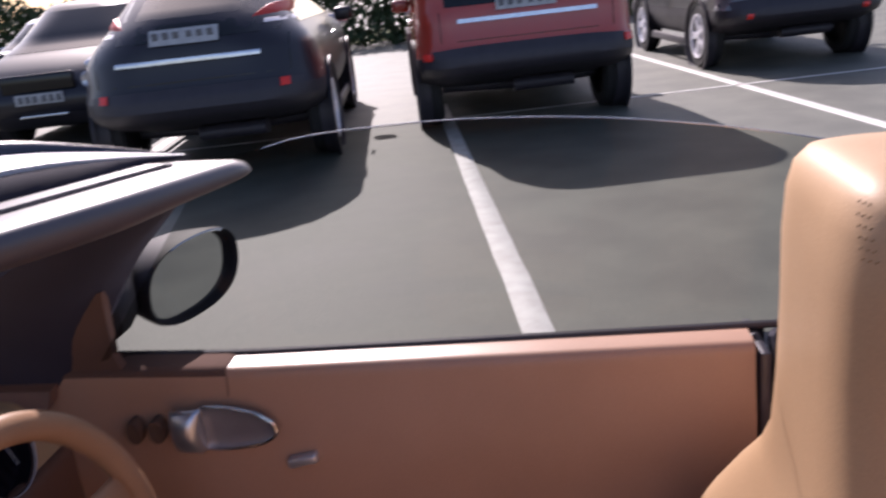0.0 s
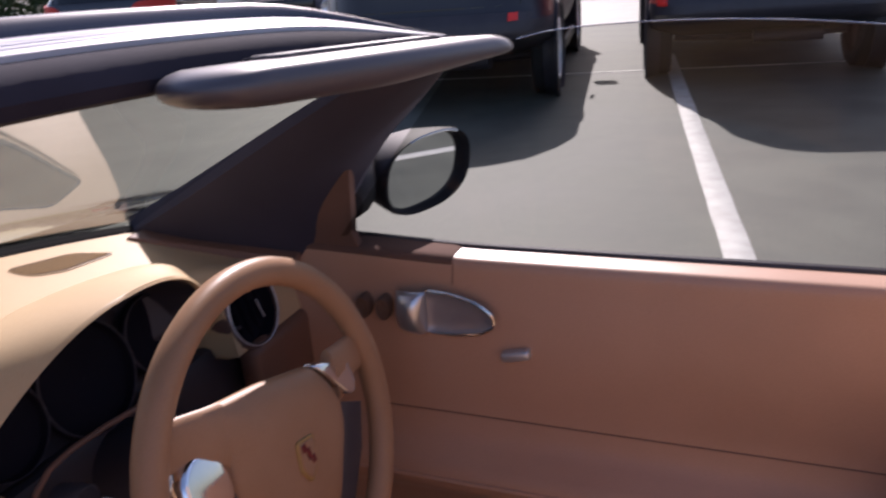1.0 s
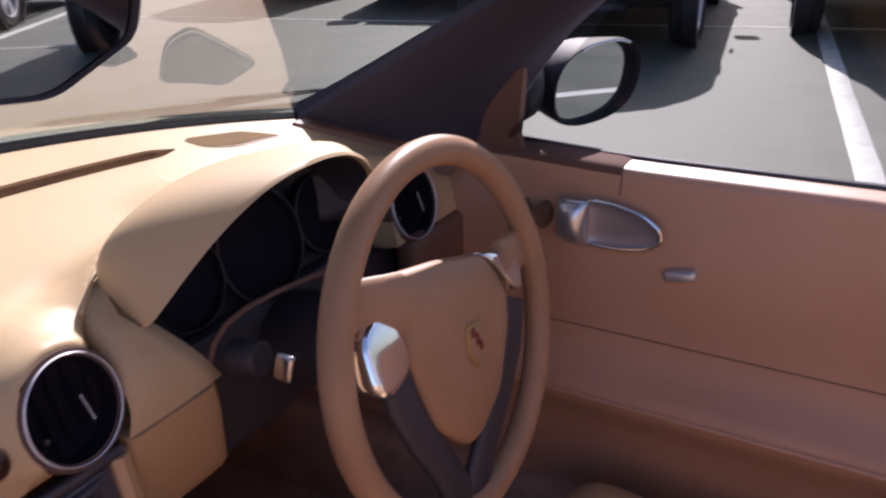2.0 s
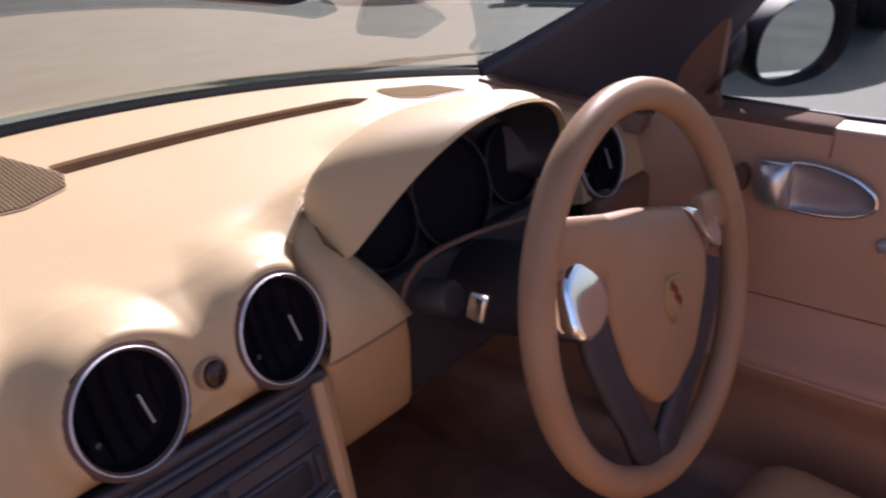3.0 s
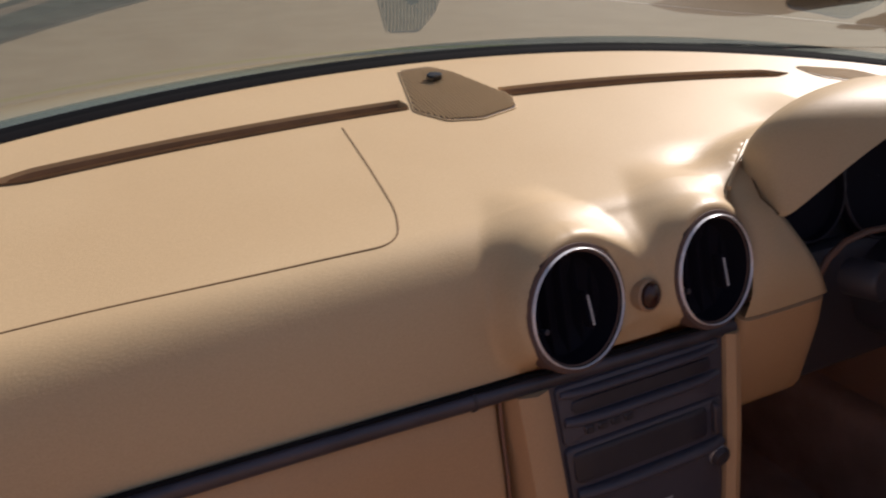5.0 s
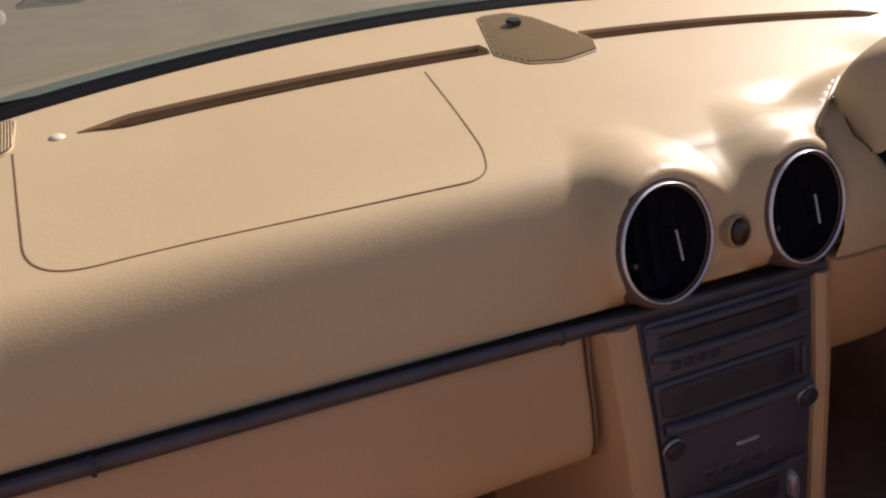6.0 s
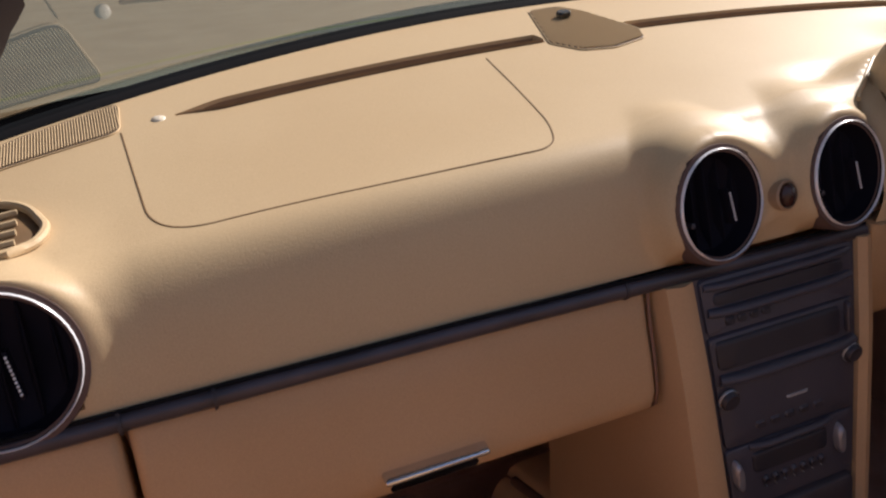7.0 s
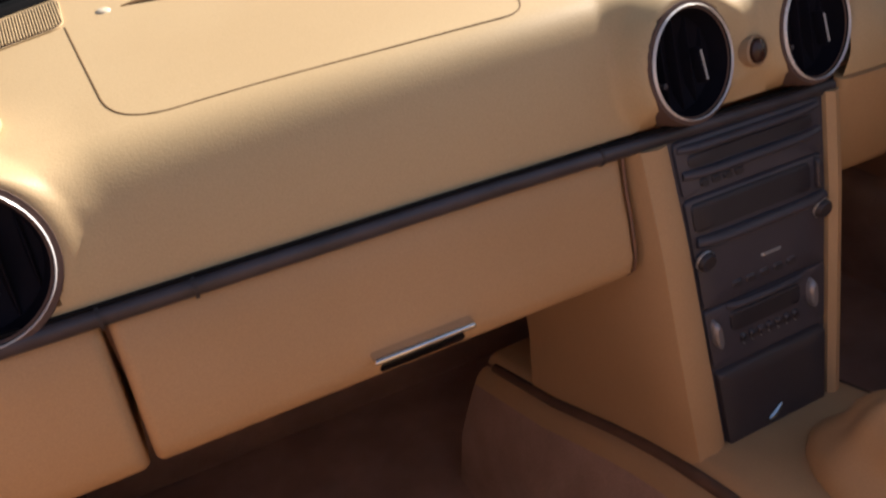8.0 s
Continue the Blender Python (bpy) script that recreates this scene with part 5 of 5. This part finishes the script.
make("armrest_seam", tube([(0.683 - 0.001, 0.03 - 0.86 * k / 20, 0.668) for k in range(21)], 0.0012, 6), BROWN_TRIM, door)
make("cap_seam", tube([(0.7000, -0.2045, 0.8875), (0.6945, -0.2045, 0.882), (0.6925, -0.2045, 0.870), (0.690, -0.204, 0.856)], 0.0008, 6), BROWN_TRIM, door)
make("pocket_edge", tube([(0.633, 0.0 - 0.80 * k / 20, 0.592) for k in range(21)], 0.004, 8), DOOR_TAN, door)

# side glass, with a polished top edge
def glass_top(y):
    return 1.176 - 0.30 * (y + 0.47) ** 2 - 0.006 * smoothstep(-0.36, -0.29, y)


side_rows = []
for k in range(31):
    y = -0.055 - 0.95 * k / 30
    top = min(glass_top(y), 0.905 + max(0.0, (-0.045 - y)) * 1.25) if y > -0.28 else glass_top(y)
    side_rows.append([Vector((0.744 - 0.062 * t * t - 0.002, y, 0.88 + (top - 0.88) * t)) for t in (j / 8 for j in range(9))])
gv, gf = grid(side_rows)
glass = make("side_window", (gv, gf), SIDE_GLASS, door, "raised frameless side window", facing=(-1, 0, 0))
glass.visible_shadow = False
make("glass_edge", tube([r[-1] for r in side_rows if r[-1].y < -0.30], 0.0008, 6), CHROME, glass, "bright polished glass edge")

# ---- door mirror ----
mirror = thing("door_mirror", (0.80, -0.02, 0.90), label="black oval door mirror seen through the side window", category="car mirror")
MC, MTURN = Vector((0.893, -0.085, 0.951)), radians(18)


def on_mirror(a, b, h=0.0):
    """a outwards, b up, h towards the driver."""
    n = Vector((-math.sin(MTURN), -math.cos(MTURN), -0.06)).normalized()
    u = Vector((math.cos(MTURN), -math.sin(MTURN), 0))
    return MC + u * a + Vector((0, 0, 1)) * b + n * h


oval = []
for k in range(40):
    q = 2 * math.pi * k / 40
    a = math.copysign(abs(math.cos(q)) ** 0.8, math.cos(q))
    b = math.copysign(abs(math.sin(q)) ** 0.8, math.sin(q))
    oval.append((0.090 * a + 0.010 * b, 0.053 * b))
rings = []
for sc, h in ((0.35, -0.10), (0.7, -0.085), (0.92, -0.05), (1.05, -0.01), (1.10, 0.01), (1.08, 0.018), (1.0, 0.014), (0.95, 0.0)):
    rings.append([on_mirror(a * sc, b * sc, h) for a, b in oval])
shell = make("mirror_shell", loft(rings, caps=(True, False)), SHELL_BLACK, mirror, "black mirror housing")
make("mirror_glass", loft([[on_mirror(a * sc, b * sc, 0.003) for a, b in oval] for sc in (0.97, 0.5, 0.02)], caps=(False, True)), MIRROR, mirror, "silvered mirror face")
make("mirror_glint", tube([on_mirror(a * 1.04, b * 1.04, 0.017) for a, b in oval[6:14]], 0.002, 6), CHROME, shell, "bright edge")
foot_rings = []
for x, yc, zc, hy, hz in ((0.722, -0.034, 0.950, 0.026, 0.024), (0.728, -0.036, 0.951, 0.031, 0.029), (0.752, -0.038, 0.956, 0.032, 0.033), (0.782, -0.032, 0.961, 0.030, 0.038), (0.812, -0.019, 0.963, 0.028, 0.041), (0.850, -0.012, 0.962, 0.026, 0.040)):
    foot_rings.append([(x, yc + hy * math.copysign(abs(math.cos(q)) ** 0.8, math.cos(q)), zc + hz * math.copysign(abs(math.sin(q)) ** 0.8, math.sin(q))) for q in (2 * math.pi * k / 24 for k in range(24))])
make("mirror_foot", loft(foot_rings, caps=(True, True)), SHELL_BLACK, mirror, "black mirror foot")

# ---- windscreen, pillars, header ----
frame_thing = thing("windscreen_frame", (0, 0.2, 0.95), label="raked windscreen in a dark frame with open roof", category="windscreen")


def curve3(points, n):
    """Smooth curve through points."""
    p = [Vector(q) for q in points]
    out = []
    for i in range(len(p) - 1):
        a, b, c, d = p[max(i - 1, 0)], p[i], p[i + 1], p[min(i + 2, len(p) - 1)]
        for k in range(n):
            t = k / n
            out.append(0.5 * ((2 * b) + (c - a) * t + (2 * a - 5 * b + 4 * c - d) * t * t + (3 * b - a - 3 * c + d) * t ** 3))
    return out + [p[-1]]


def resample(points, n):
    d = [0.0]
    for a, b in zip(points, points[1:]):
        d.append(d[-1] + (b - a).length)
    out = []
    for k in range(n):
        s = d[-1] * k / (n - 1)
        i = max(0, min(len(d) - 2, next((j for j in range(len(d) - 1) if d[j + 1] >= s), len(d) - 2)))
        t = (s - d[i]) / max(1e-9, d[i + 1] - d[i])
        out.append(points[i].lerp(points[i + 1], t))
    return out


HEADER_HALF = [(0.0, -0.105, 1.222), (0.15, -0.112, 1.220), (0.30, -0.130, 1.215), (0.45, -0.160, 1.205), (0.55, -0.205, 1.190), (0.60, -0.255, 1.178)]
header_line = resample(curve3([(-x, y, z) for x, y, z in HEADER_HALF[:0:-1]] + HEADER_HALF, 8), 41)
base_line = resample([Vector((x, base_y(x) + 0.012, top_z(x, base_y(x)) + 0.004)) for x in (-0.655 + 1.31 * k / 40 for k in range(41))], 41)
rows = []
for k in range(17):
    t = k / 16
    rows.append([b.lerp(h, t) + Vector((0, 0.030, 0.036)) * math.sin(math.pi * t) * 0.25 for b, h in zip(base_line, header_line)])
    past = 0.045 - 0.035 * t
    rows[-1] = [rows[-1][0] + (rows[-1][0] - rows[-1][1]).normalized() * past] + rows[-1] + [rows[-1][-1] + (rows[-1][-1] - rows[-1][-2]).normalized() * past]
ws = make("windscreen_glass", grid(rows), WINDSCREEN, frame_thing, "clear raked windscreen", facing=(0, -0.5, -0.85))
ws.visible_shadow = False
# black band at the foot of the glass
make("cowl_band", grid([[p + Vector((0, dy, dz)) for p in base_line] for dy, dz in ((-0.010, -0.004), (-0.005, 0.001), (0.002, 0.0028), (0.008, 0.0036), (0.013, 0.0030), (0.022, -0.014))]), COWL_BLACK, frame_thing, "black band at the foot of the windscreen")


def sweep(line, section, frame_at):
    rings = []
    for i, p in enumerate(line):
        a, b = line[max(0, i - 1)], line[min(len(line) - 1, i + 1)]
        d = (b - a).normalized()
        up = frame_at(i)
        s = d.cross(up).normalized()
        up = s.cross(d).normalized()
        k = min(i, len(line) - 1 - i)
        k = 0.06 + 0.94 * smoothstep(0, 6, k) ** 0.8
        rings.append([p + s * u * k + up * v * k for u, v in section])
    return loft(rings, caps=(True, True))


# header: outer paint, bright weather strip, dark inner trim
HEADER_UP = Vector((0, 0.10, 1.0))
make("header_skin", sweep(header_line, [(-0.115, -0.044), (-0.104, -0.026), (-0.088, -0.004), (-0.070, 0.012), (-0.054, 0.0205), (-0.044, 0.0250), (-0.0385, 0.0270), (-0.0355, 0.0272), (-0.0325, 0.0255), (-0.0285, 0.0205), (-0.024, 0.0115), (-0.0215, 0.002), (-0.020, -0.006), (-0.060, -0.032)], lambda i: HEADER_UP), BODY_BLUE, frame_thing, "dark blue painted header")
make("weather_strip", sweep(header_line, [(-0.023, -0.002), (-0.0225, 0.0105), (-0.019, 0.0125), (-0.004, 0.0112), (0.008, 0.0088), (0.0096, 0.0048), (0.0112, 0.0082), (0.0165, 0.0068), (0.0180, 0.0022), (0.0196, 0.0058), (0.0245, 0.0042), (0.0260, -0.0004), (0.0276, 0.0032), (0.034, 0.000), (0.034, -0.007), (0.0, -0.010)], lambda i: HEADER_UP), STRIP, frame_thing, "bright grey ribbed strip on top of the header", sharp=25)
make("header_trim", sweep(header_line, [(0.030, -0.003), (0.040, -0.006), (0.051, -0.016), (0.055, -0.028), (0.050, -0.037), (0.030, -0.040), (-0.06, -0.032), (0.0, -0.014)], lambda i: HEADER_UP), HEADER_CLOTH, frame_thing, "dark cloth header trim")

# pillars: dark trim between windscreen edge and side glass
for s in (-1, 1):
    fore = [(0.640, 0.262, 0.918), (0.634, 0.192, 0.952), (0.622, 0.086, 1.007), (0.607, -0.016, 1.061), (0.596, -0.112, 1.111), (0.585, -0.20, 1.154), (0.590, -0.252, 1.164)]
    aft = [(0.715, -0.030, 0.874), (0.712, -0.050, 0.940), (0.706, -0.085, 0.995), (0.698, -0.128, 1.045), (0.688, -0.180, 1.092), (0.655, -0.222, 1.126), (0.602, -0.260, 1.156)]
    if s < 0:
        fore = [(0.605, 0.250, 0.940), (0.570, 0.190, 0.973), (0.543, 0.130, 1.005), (0.519, 0.050, 1.037), (0.503, -0.030, 1.066), (0.530, -0.160, 1.130), (0.590, -0.262, 1.178)]
    rings = []
    for i, (f, a) in enumerate(zip(curve3(fore, 3), curve3(aft, 3))):
        thin = 1 - 0.75 * i / 18
        o = Vector((0.050, 0.030, 0.030)) * thin
        mid = f.lerp(a, 0.45) + Vector((-0.010, -0.012, -0.008))
        q = f.lerp(a, 0.8) + Vector((-0.008, -0.006, -0.004))
        ring = [f, f.lerp(mid, 0.5) + Vector((-0.004, -0.006, -0.004)), mid, q, a, a + Vector((0.03, 0.0, 0.008)) * thin, f.lerp(a, 0.5) + o, f + Vector((0.020, 0.020, 0.016)) * thin]
        rings.append([Vector((s * p.x, p.y, p.z)) for p in ring])
    make("pillar", loft(rings, caps=(True, True)), TRIM_DARK, frame_thing, "dark cloth-trimmed raked pillar")
# tan corner piece at the foot of the right pillar, darkened brown for shade
corner = loft([[(x0, y0, z0), (x0, y1, z1), (x0 + 0.014, y1, z1), (x0 + 0.014, y0, z0)] for x0, y0, z0 in ((0.699, 0.050, 0.872), (0.6985, 0.036, 0.890), (0.697, 0.012, 0.912), (0.694, -0.004, 0.932), (0.690, -0.018, 0.955), (0.6855, -0.032, 0.980), (0.681, -0.048, 1.003)) for y1, z1 in (((-0.072, z0 - 0.004) if z0 < 0.9 else (-0.060 - 0.17 * (z0 - 0.90), z0 + 0.004)),)], caps=(True, True))
cap_rows = []
for k in range(25):
    y = 0.06 - 0.2635 * k / 24
    up = 0.010 * smoothstep(-0.25, 0.06, y)
    shrink = 0.0012 if k in (0, 24) else 0.0
    cap_rows.append([(x + shrink, y, z + up - shrink) for x, z in ((0.7485, 0.880), (0.745, 0.8920), (0.728, 0.8922), (0.706, 0.8913), (0.6990, 0.8898), (0.6948, 0.8862), (0.6936, 0.8820), (0.6950, 0.8800))])
# cap and corner trim are coloured dark in place of shadow
make("front_cap", grid(cap_rows), CAP_SHADE, door, "cap at the front of the door, darkened brown in place of shadow")
make("corner_trim", corner, CAP_SHADE, door, "corner trim behind the mirror, darkened brown for shade")
# dash end, with shade put into its brown
corner2 = loft([[(0.60, 0.25, 0.90), (0.66, 0.25, 0.90), (0.70, 0.02, 0.87), (0.66, 0.02, 0.86)], [(0.61, 0.24, 0.924), (0.65, 0.24, 0.924), (0.70, 0.02, 0.886), (0.675, 0.02, 0.882)]], caps=(True, True))
make("dash_corner", corner2, BROWN_TRIM, dashboard, "dash end trim, darkened brown for shade")

# ---- sun visor, rear-view mirror ----
visor = thing("sun_visor", (0.40, -0.22, 1.19), label="grey vinyl sun visor folded back below the header", category="sun visor")
vis = rounded([(0.255, -0.165), (0.40, -0.190), (0.585, -0.255), (0.515, -0.365), (0.35, -0.318), (0.222, -0.268), (0.215, -0.220)], 0.035)


def on_visor(a, b, h):
    return Vector((a, b, 1.1815 - 0.080 * ((a - 0.35) * 0.84 + (b + 0.26) * 0.54) + h))


def visor_mesh():
    c = sum(vis, Vector((0, 0))) / len(vis)
    rings = []
    for sc, h in ((0.2, -0.015), (0.6, -0.0148), (0.82, -0.0135), (0.91, -0.0110), (0.965, -0.0075), (0.992, -0.0035), (1.0, 0.0002), (0.992, 0.0040), (0.968, 0.0078), (0.93, 0.0108), (0.86, 0.0131), (0.5, 0.0140), (0.15, 0.0140)):
        rings.append([on_visor(c.x + (p.x - c.x) * sc, c.y + (p.y - c.y) * sc, h if h > 0 else h * (1 - 0.65 * smoothstep(0.33, 0.52, c.x + (p.x - c.x) * sc))) for p in vis])
    return loft(rings, caps=(True, True))


make("visor_panel", visor_mesh(), VISOR, visor, "padded grey visor")
make("visor_flap", plate(rounded([(0.33, -0.20), (0.52, -0.255), (0.50, -0.285), (0.32, -0.235)], 0.008), lambda a, b, h: on_visor(a, b, 0.013 + h), 0.004, 0.001), VISOR, visor, "flat mirror flap")
make("flap_gap", tube([on_visor(p.x, p.y, 0.0142) for p in rounded([(0.326, -0.196), (0.526, -0.253), (0.504, -0.289), (0.316, -0.238)], 0.008)], 0.0016, 6, loop=True), HEADER_CLOTH, visor, "dark gap round the flap")


rvm = thing("rear_view_mirror", (0.02, -0.10, 1.15), label="black framed interior rear-view mirror", category="car mirror")
RM = Matrix.Translation((0.035, -0.095, 1.150)) @ pose(0, 0, 0, 0, 0, 22)
rout = rounded([(-0.118, 0.012), (-0.100, -0.022), (0.0, -0.040), (0.100, -0.022), (0.118, 0.012), (0.095, 0.036), (-0.095, 0.036)], 0.018)
rings = [[RM @ Vector((p.x * sc, h, p.y * sc)) for p in rout] for sc, h in ((0.5, 0.034), (0.85, 0.028), (1.0, 0.010), (1.02, 0.0), (1.0, -0.006), (0.93, -0.004))]
make("mirror_shell", loft(rings, caps=(True, False)), BLACK, rvm, "black mirror frame")
make("mirror_glass", loft([[RM @ Vector((p.x * sc, -0.003, p.y * sc)) for p in rout] for sc in (0.95, 0.4, 0.02)], caps=(False, True)), MIRROR, rvm, "silvered mirror face")
make("mirror_stem", tube([(0.035, -0.075, 1.155), (0.02, -0.06, 1.185), (0.0, -0.075, 1.208)], 0.009, 10), BLACK, rvm)

# ---- driver's seat ----
seat = thing("driver_seat", (0.36, -0.75, 0.3), label="tan leather sports seat with an integrated headrest", category="car seat")


SEAT = [(0.42, 0.24, -0.654, 0.17, 0.05), (0.55, 0.25, -0.684, 0.17, 0.055), (0.66, 0.25, -0.712, 0.17, 0.055), (0.75, 0.23, -0.738, 0.17, 0.045), (0.808, 0.205, -0.756, 0.165, 0.032), (0.858, 0.172, -0.768, 0.16, 0.018), (0.89, 0.15, -0.778, 0.15, 0.006), (0.93, 0.122, -0.78, 0.145, 0.0), (0.985, 0.108, -0.781, 0.14, 0.0), (1.05, 0.1, -0.781, 0.14, 0.0), (1.11, 0.1, -0.781, 0.14, 0.0), (1.145, 0.097, -0.783, 0.135, 0.0), (1.163, 0.091, -0.787, 0.125, 0.0), (1.174, 0.08, -0.795, 0.108, 0.0), (1.18, 0.058, -0.809, 0.08, 0.0), (1.183, 0.03, -0.827, 0.045, 0.0)]


def seat_point(z, q, cx=0.372):
    """A place on the backrest by height and by angle round it."""
    w, yf, d, wing = (float(np.interp(z, [s[0] for s in SEAT], [s[i] for s in SEAT])) for i in (1, 2, 3, 4))
    a = math.copysign(abs(math.cos(q)) ** 0.60, math.cos(q))
    b = math.copysign(abs(math.sin(q)) ** 0.62, math.sin(q))
    y = yf + 0.004 - d / 2 + b * d / 2
    if b > 0:
        y += wing * (abs(a) ** 3) * b - 0.006 * (1 - a * a) * b
    return Vector((cx + w * a, y, z))


def seat_back():
    return loft([[seat_point(s[0], 2 * math.pi * k / 44) for k in range(44)] for s in SEAT], caps=(True, True))


back = make("backrest", seat_back(), SEAT_TAN, seat, "tan leather backrest with rounded headrest", sharp=100)
make("seat_cushion", rbox((0.50, 0.50, 0.17), Matrix.Translation((0.372, -0.43, 0.40)) @ pose(0, 0, 0, 6, 0, 0), 0.06, 4), SEAT_TAN, seat, "tan leather cushion")
for row in range(3):
    beads = []
    for j in range(6):
        p = seat_point(1.166 - 0.006 * j, 2.10 + 0.035 * j + 0.08 * row)
        beads.append(rbox((0.0014, 0.0014, 0.0018), Matrix.Translation(p), 0.0006, 1))
    make("stitching", join(*beads), SEAM, back, "short row of dark stitches")["kind"] = "stuff"

# unseen second seat, added to block sky and bounce warm light onto the dash
passenger = copy_thing(seat, pose(-0.36, -0.75, 0.3))
tagged(passenger, label="unseen tan leather seat on the passenger side, added for bounced light")
passenger.name = "unseen_passenger_seat"

# ---- bonnet ahead of the windscreen ----
rows = []
for k in range(15):
    t = k / 14
    rows.append([(x * 0.86, base_y(x * 0.7) + 0.05 + 1.25 * t - 0.20 * x * x * t, 0.952 - 0.03 * x * x - 0.05 * t - 0.20 * t ** 2.2 - 0.06 * t * x * x) for x in (-1 + 2 * j / 20 for j in range(21))])
v, f = grid(rows)
bonnet = tagged(make("bonnet", join((v, f), ([(p[0], p[1], p[2] - 0.02) for p in v], [q[::-1] for q in f])), BODY_BLUE), "dark blue curved bonnet of the convertible", "car bonnet")

# ---- plain outer body of the convertible, closing it round the cabin ----
shell_thing = thing("convertible_body", (0, -2.15, 0), 90, True, label="dark blue outer body of the open convertible", category="car body")


def side_skin(s, y0, y1, top0, top1, inner0=0.752, inner1=0.752):
    """A curved flank between two places along the car; s is the side in x."""
    rings = []
    for k in range(13):
        t = k / 12
        y, top = y0 + (y1 - y0) * t, top0 + (top1 - top0) * t
        inner = inner0 + (inner1 - inner0) * t
        ring = [(inner, top), (inner + (0.90 - inner) * 0.55, top - 0.008), (0.875, top - 0.05), (0.895, 0.5 * (top + 0.52)), (0.900, 0.54), (0.892, 0.42), (0.862, 0.30), (0.80, 0.26), (0.765, 0.30)]
        rings.append([(y + 2.15, -s * x, z) for x, z in ring])
    return loft(rings, caps=(True, True))


for s in (-1, 1):
    make("rear_wing", side_skin(s, -0.868, -2.05, 0.845, 0.80), BODY_BLUE, shell_thing, "dark blue rear wing")
    make("front_wing", side_skin(s, 0.068, 1.55, 0.900, 0.70, 0.79, 0.74), BODY_BLUE, shell_thing, "dark blue front wing")
    for y in (-1.45, 0.95):
        wheel_parts(shell_thing, y + 2.15, -s * 0.815, 0.315, -s)
make("side_door_skin", side_skin(-1, 0.062, -0.862, 0.888, 0.888), BODY_BLUE, shell_thing, "dark blue far door skin")
rows = []
for k in range(17):
    t = k / 16
    y, z = -1.10 - 0.98 * t, 0.890 - 0.07 * t - 0.03 * t ** 3
    if k > 14:
        z -= 0.10 * (k - 14)
    rows.append([(y + 2.15, -x, z - 0.05 * (x / 0.78) ** 4) for x in (-0.78 + 1.56 * j / 16 for j in range(17))])
rows.append([(0.06, p[1], 0.30) for p in rows[-1]])
v, f = grid(rows)
make("boot_lid", join((v, f), ([(p[0], p[1], p[2] - 0.02) for p in v], [q[::-1] for q in f])), BODY_BLUE, shell_thing, "dark blue boot lid and tail")
make("nose", loft([[(3.70 + dx, -x, z) for x, z in ((-0.86, 0.32), (-0.86, zt * 0.9), (-0.5, zt), (0.5, zt), (0.86, zt * 0.9), (0.86, 0.32), (0.5, 0.24), (-0.5, 0.24))] for dx, zt in ((0.0, 0.70), (0.12, 0.66), (0.20, 0.56))], caps=(True, True)), BODY_BLUE, shell_thing, "dark blue nose", sharp=50)
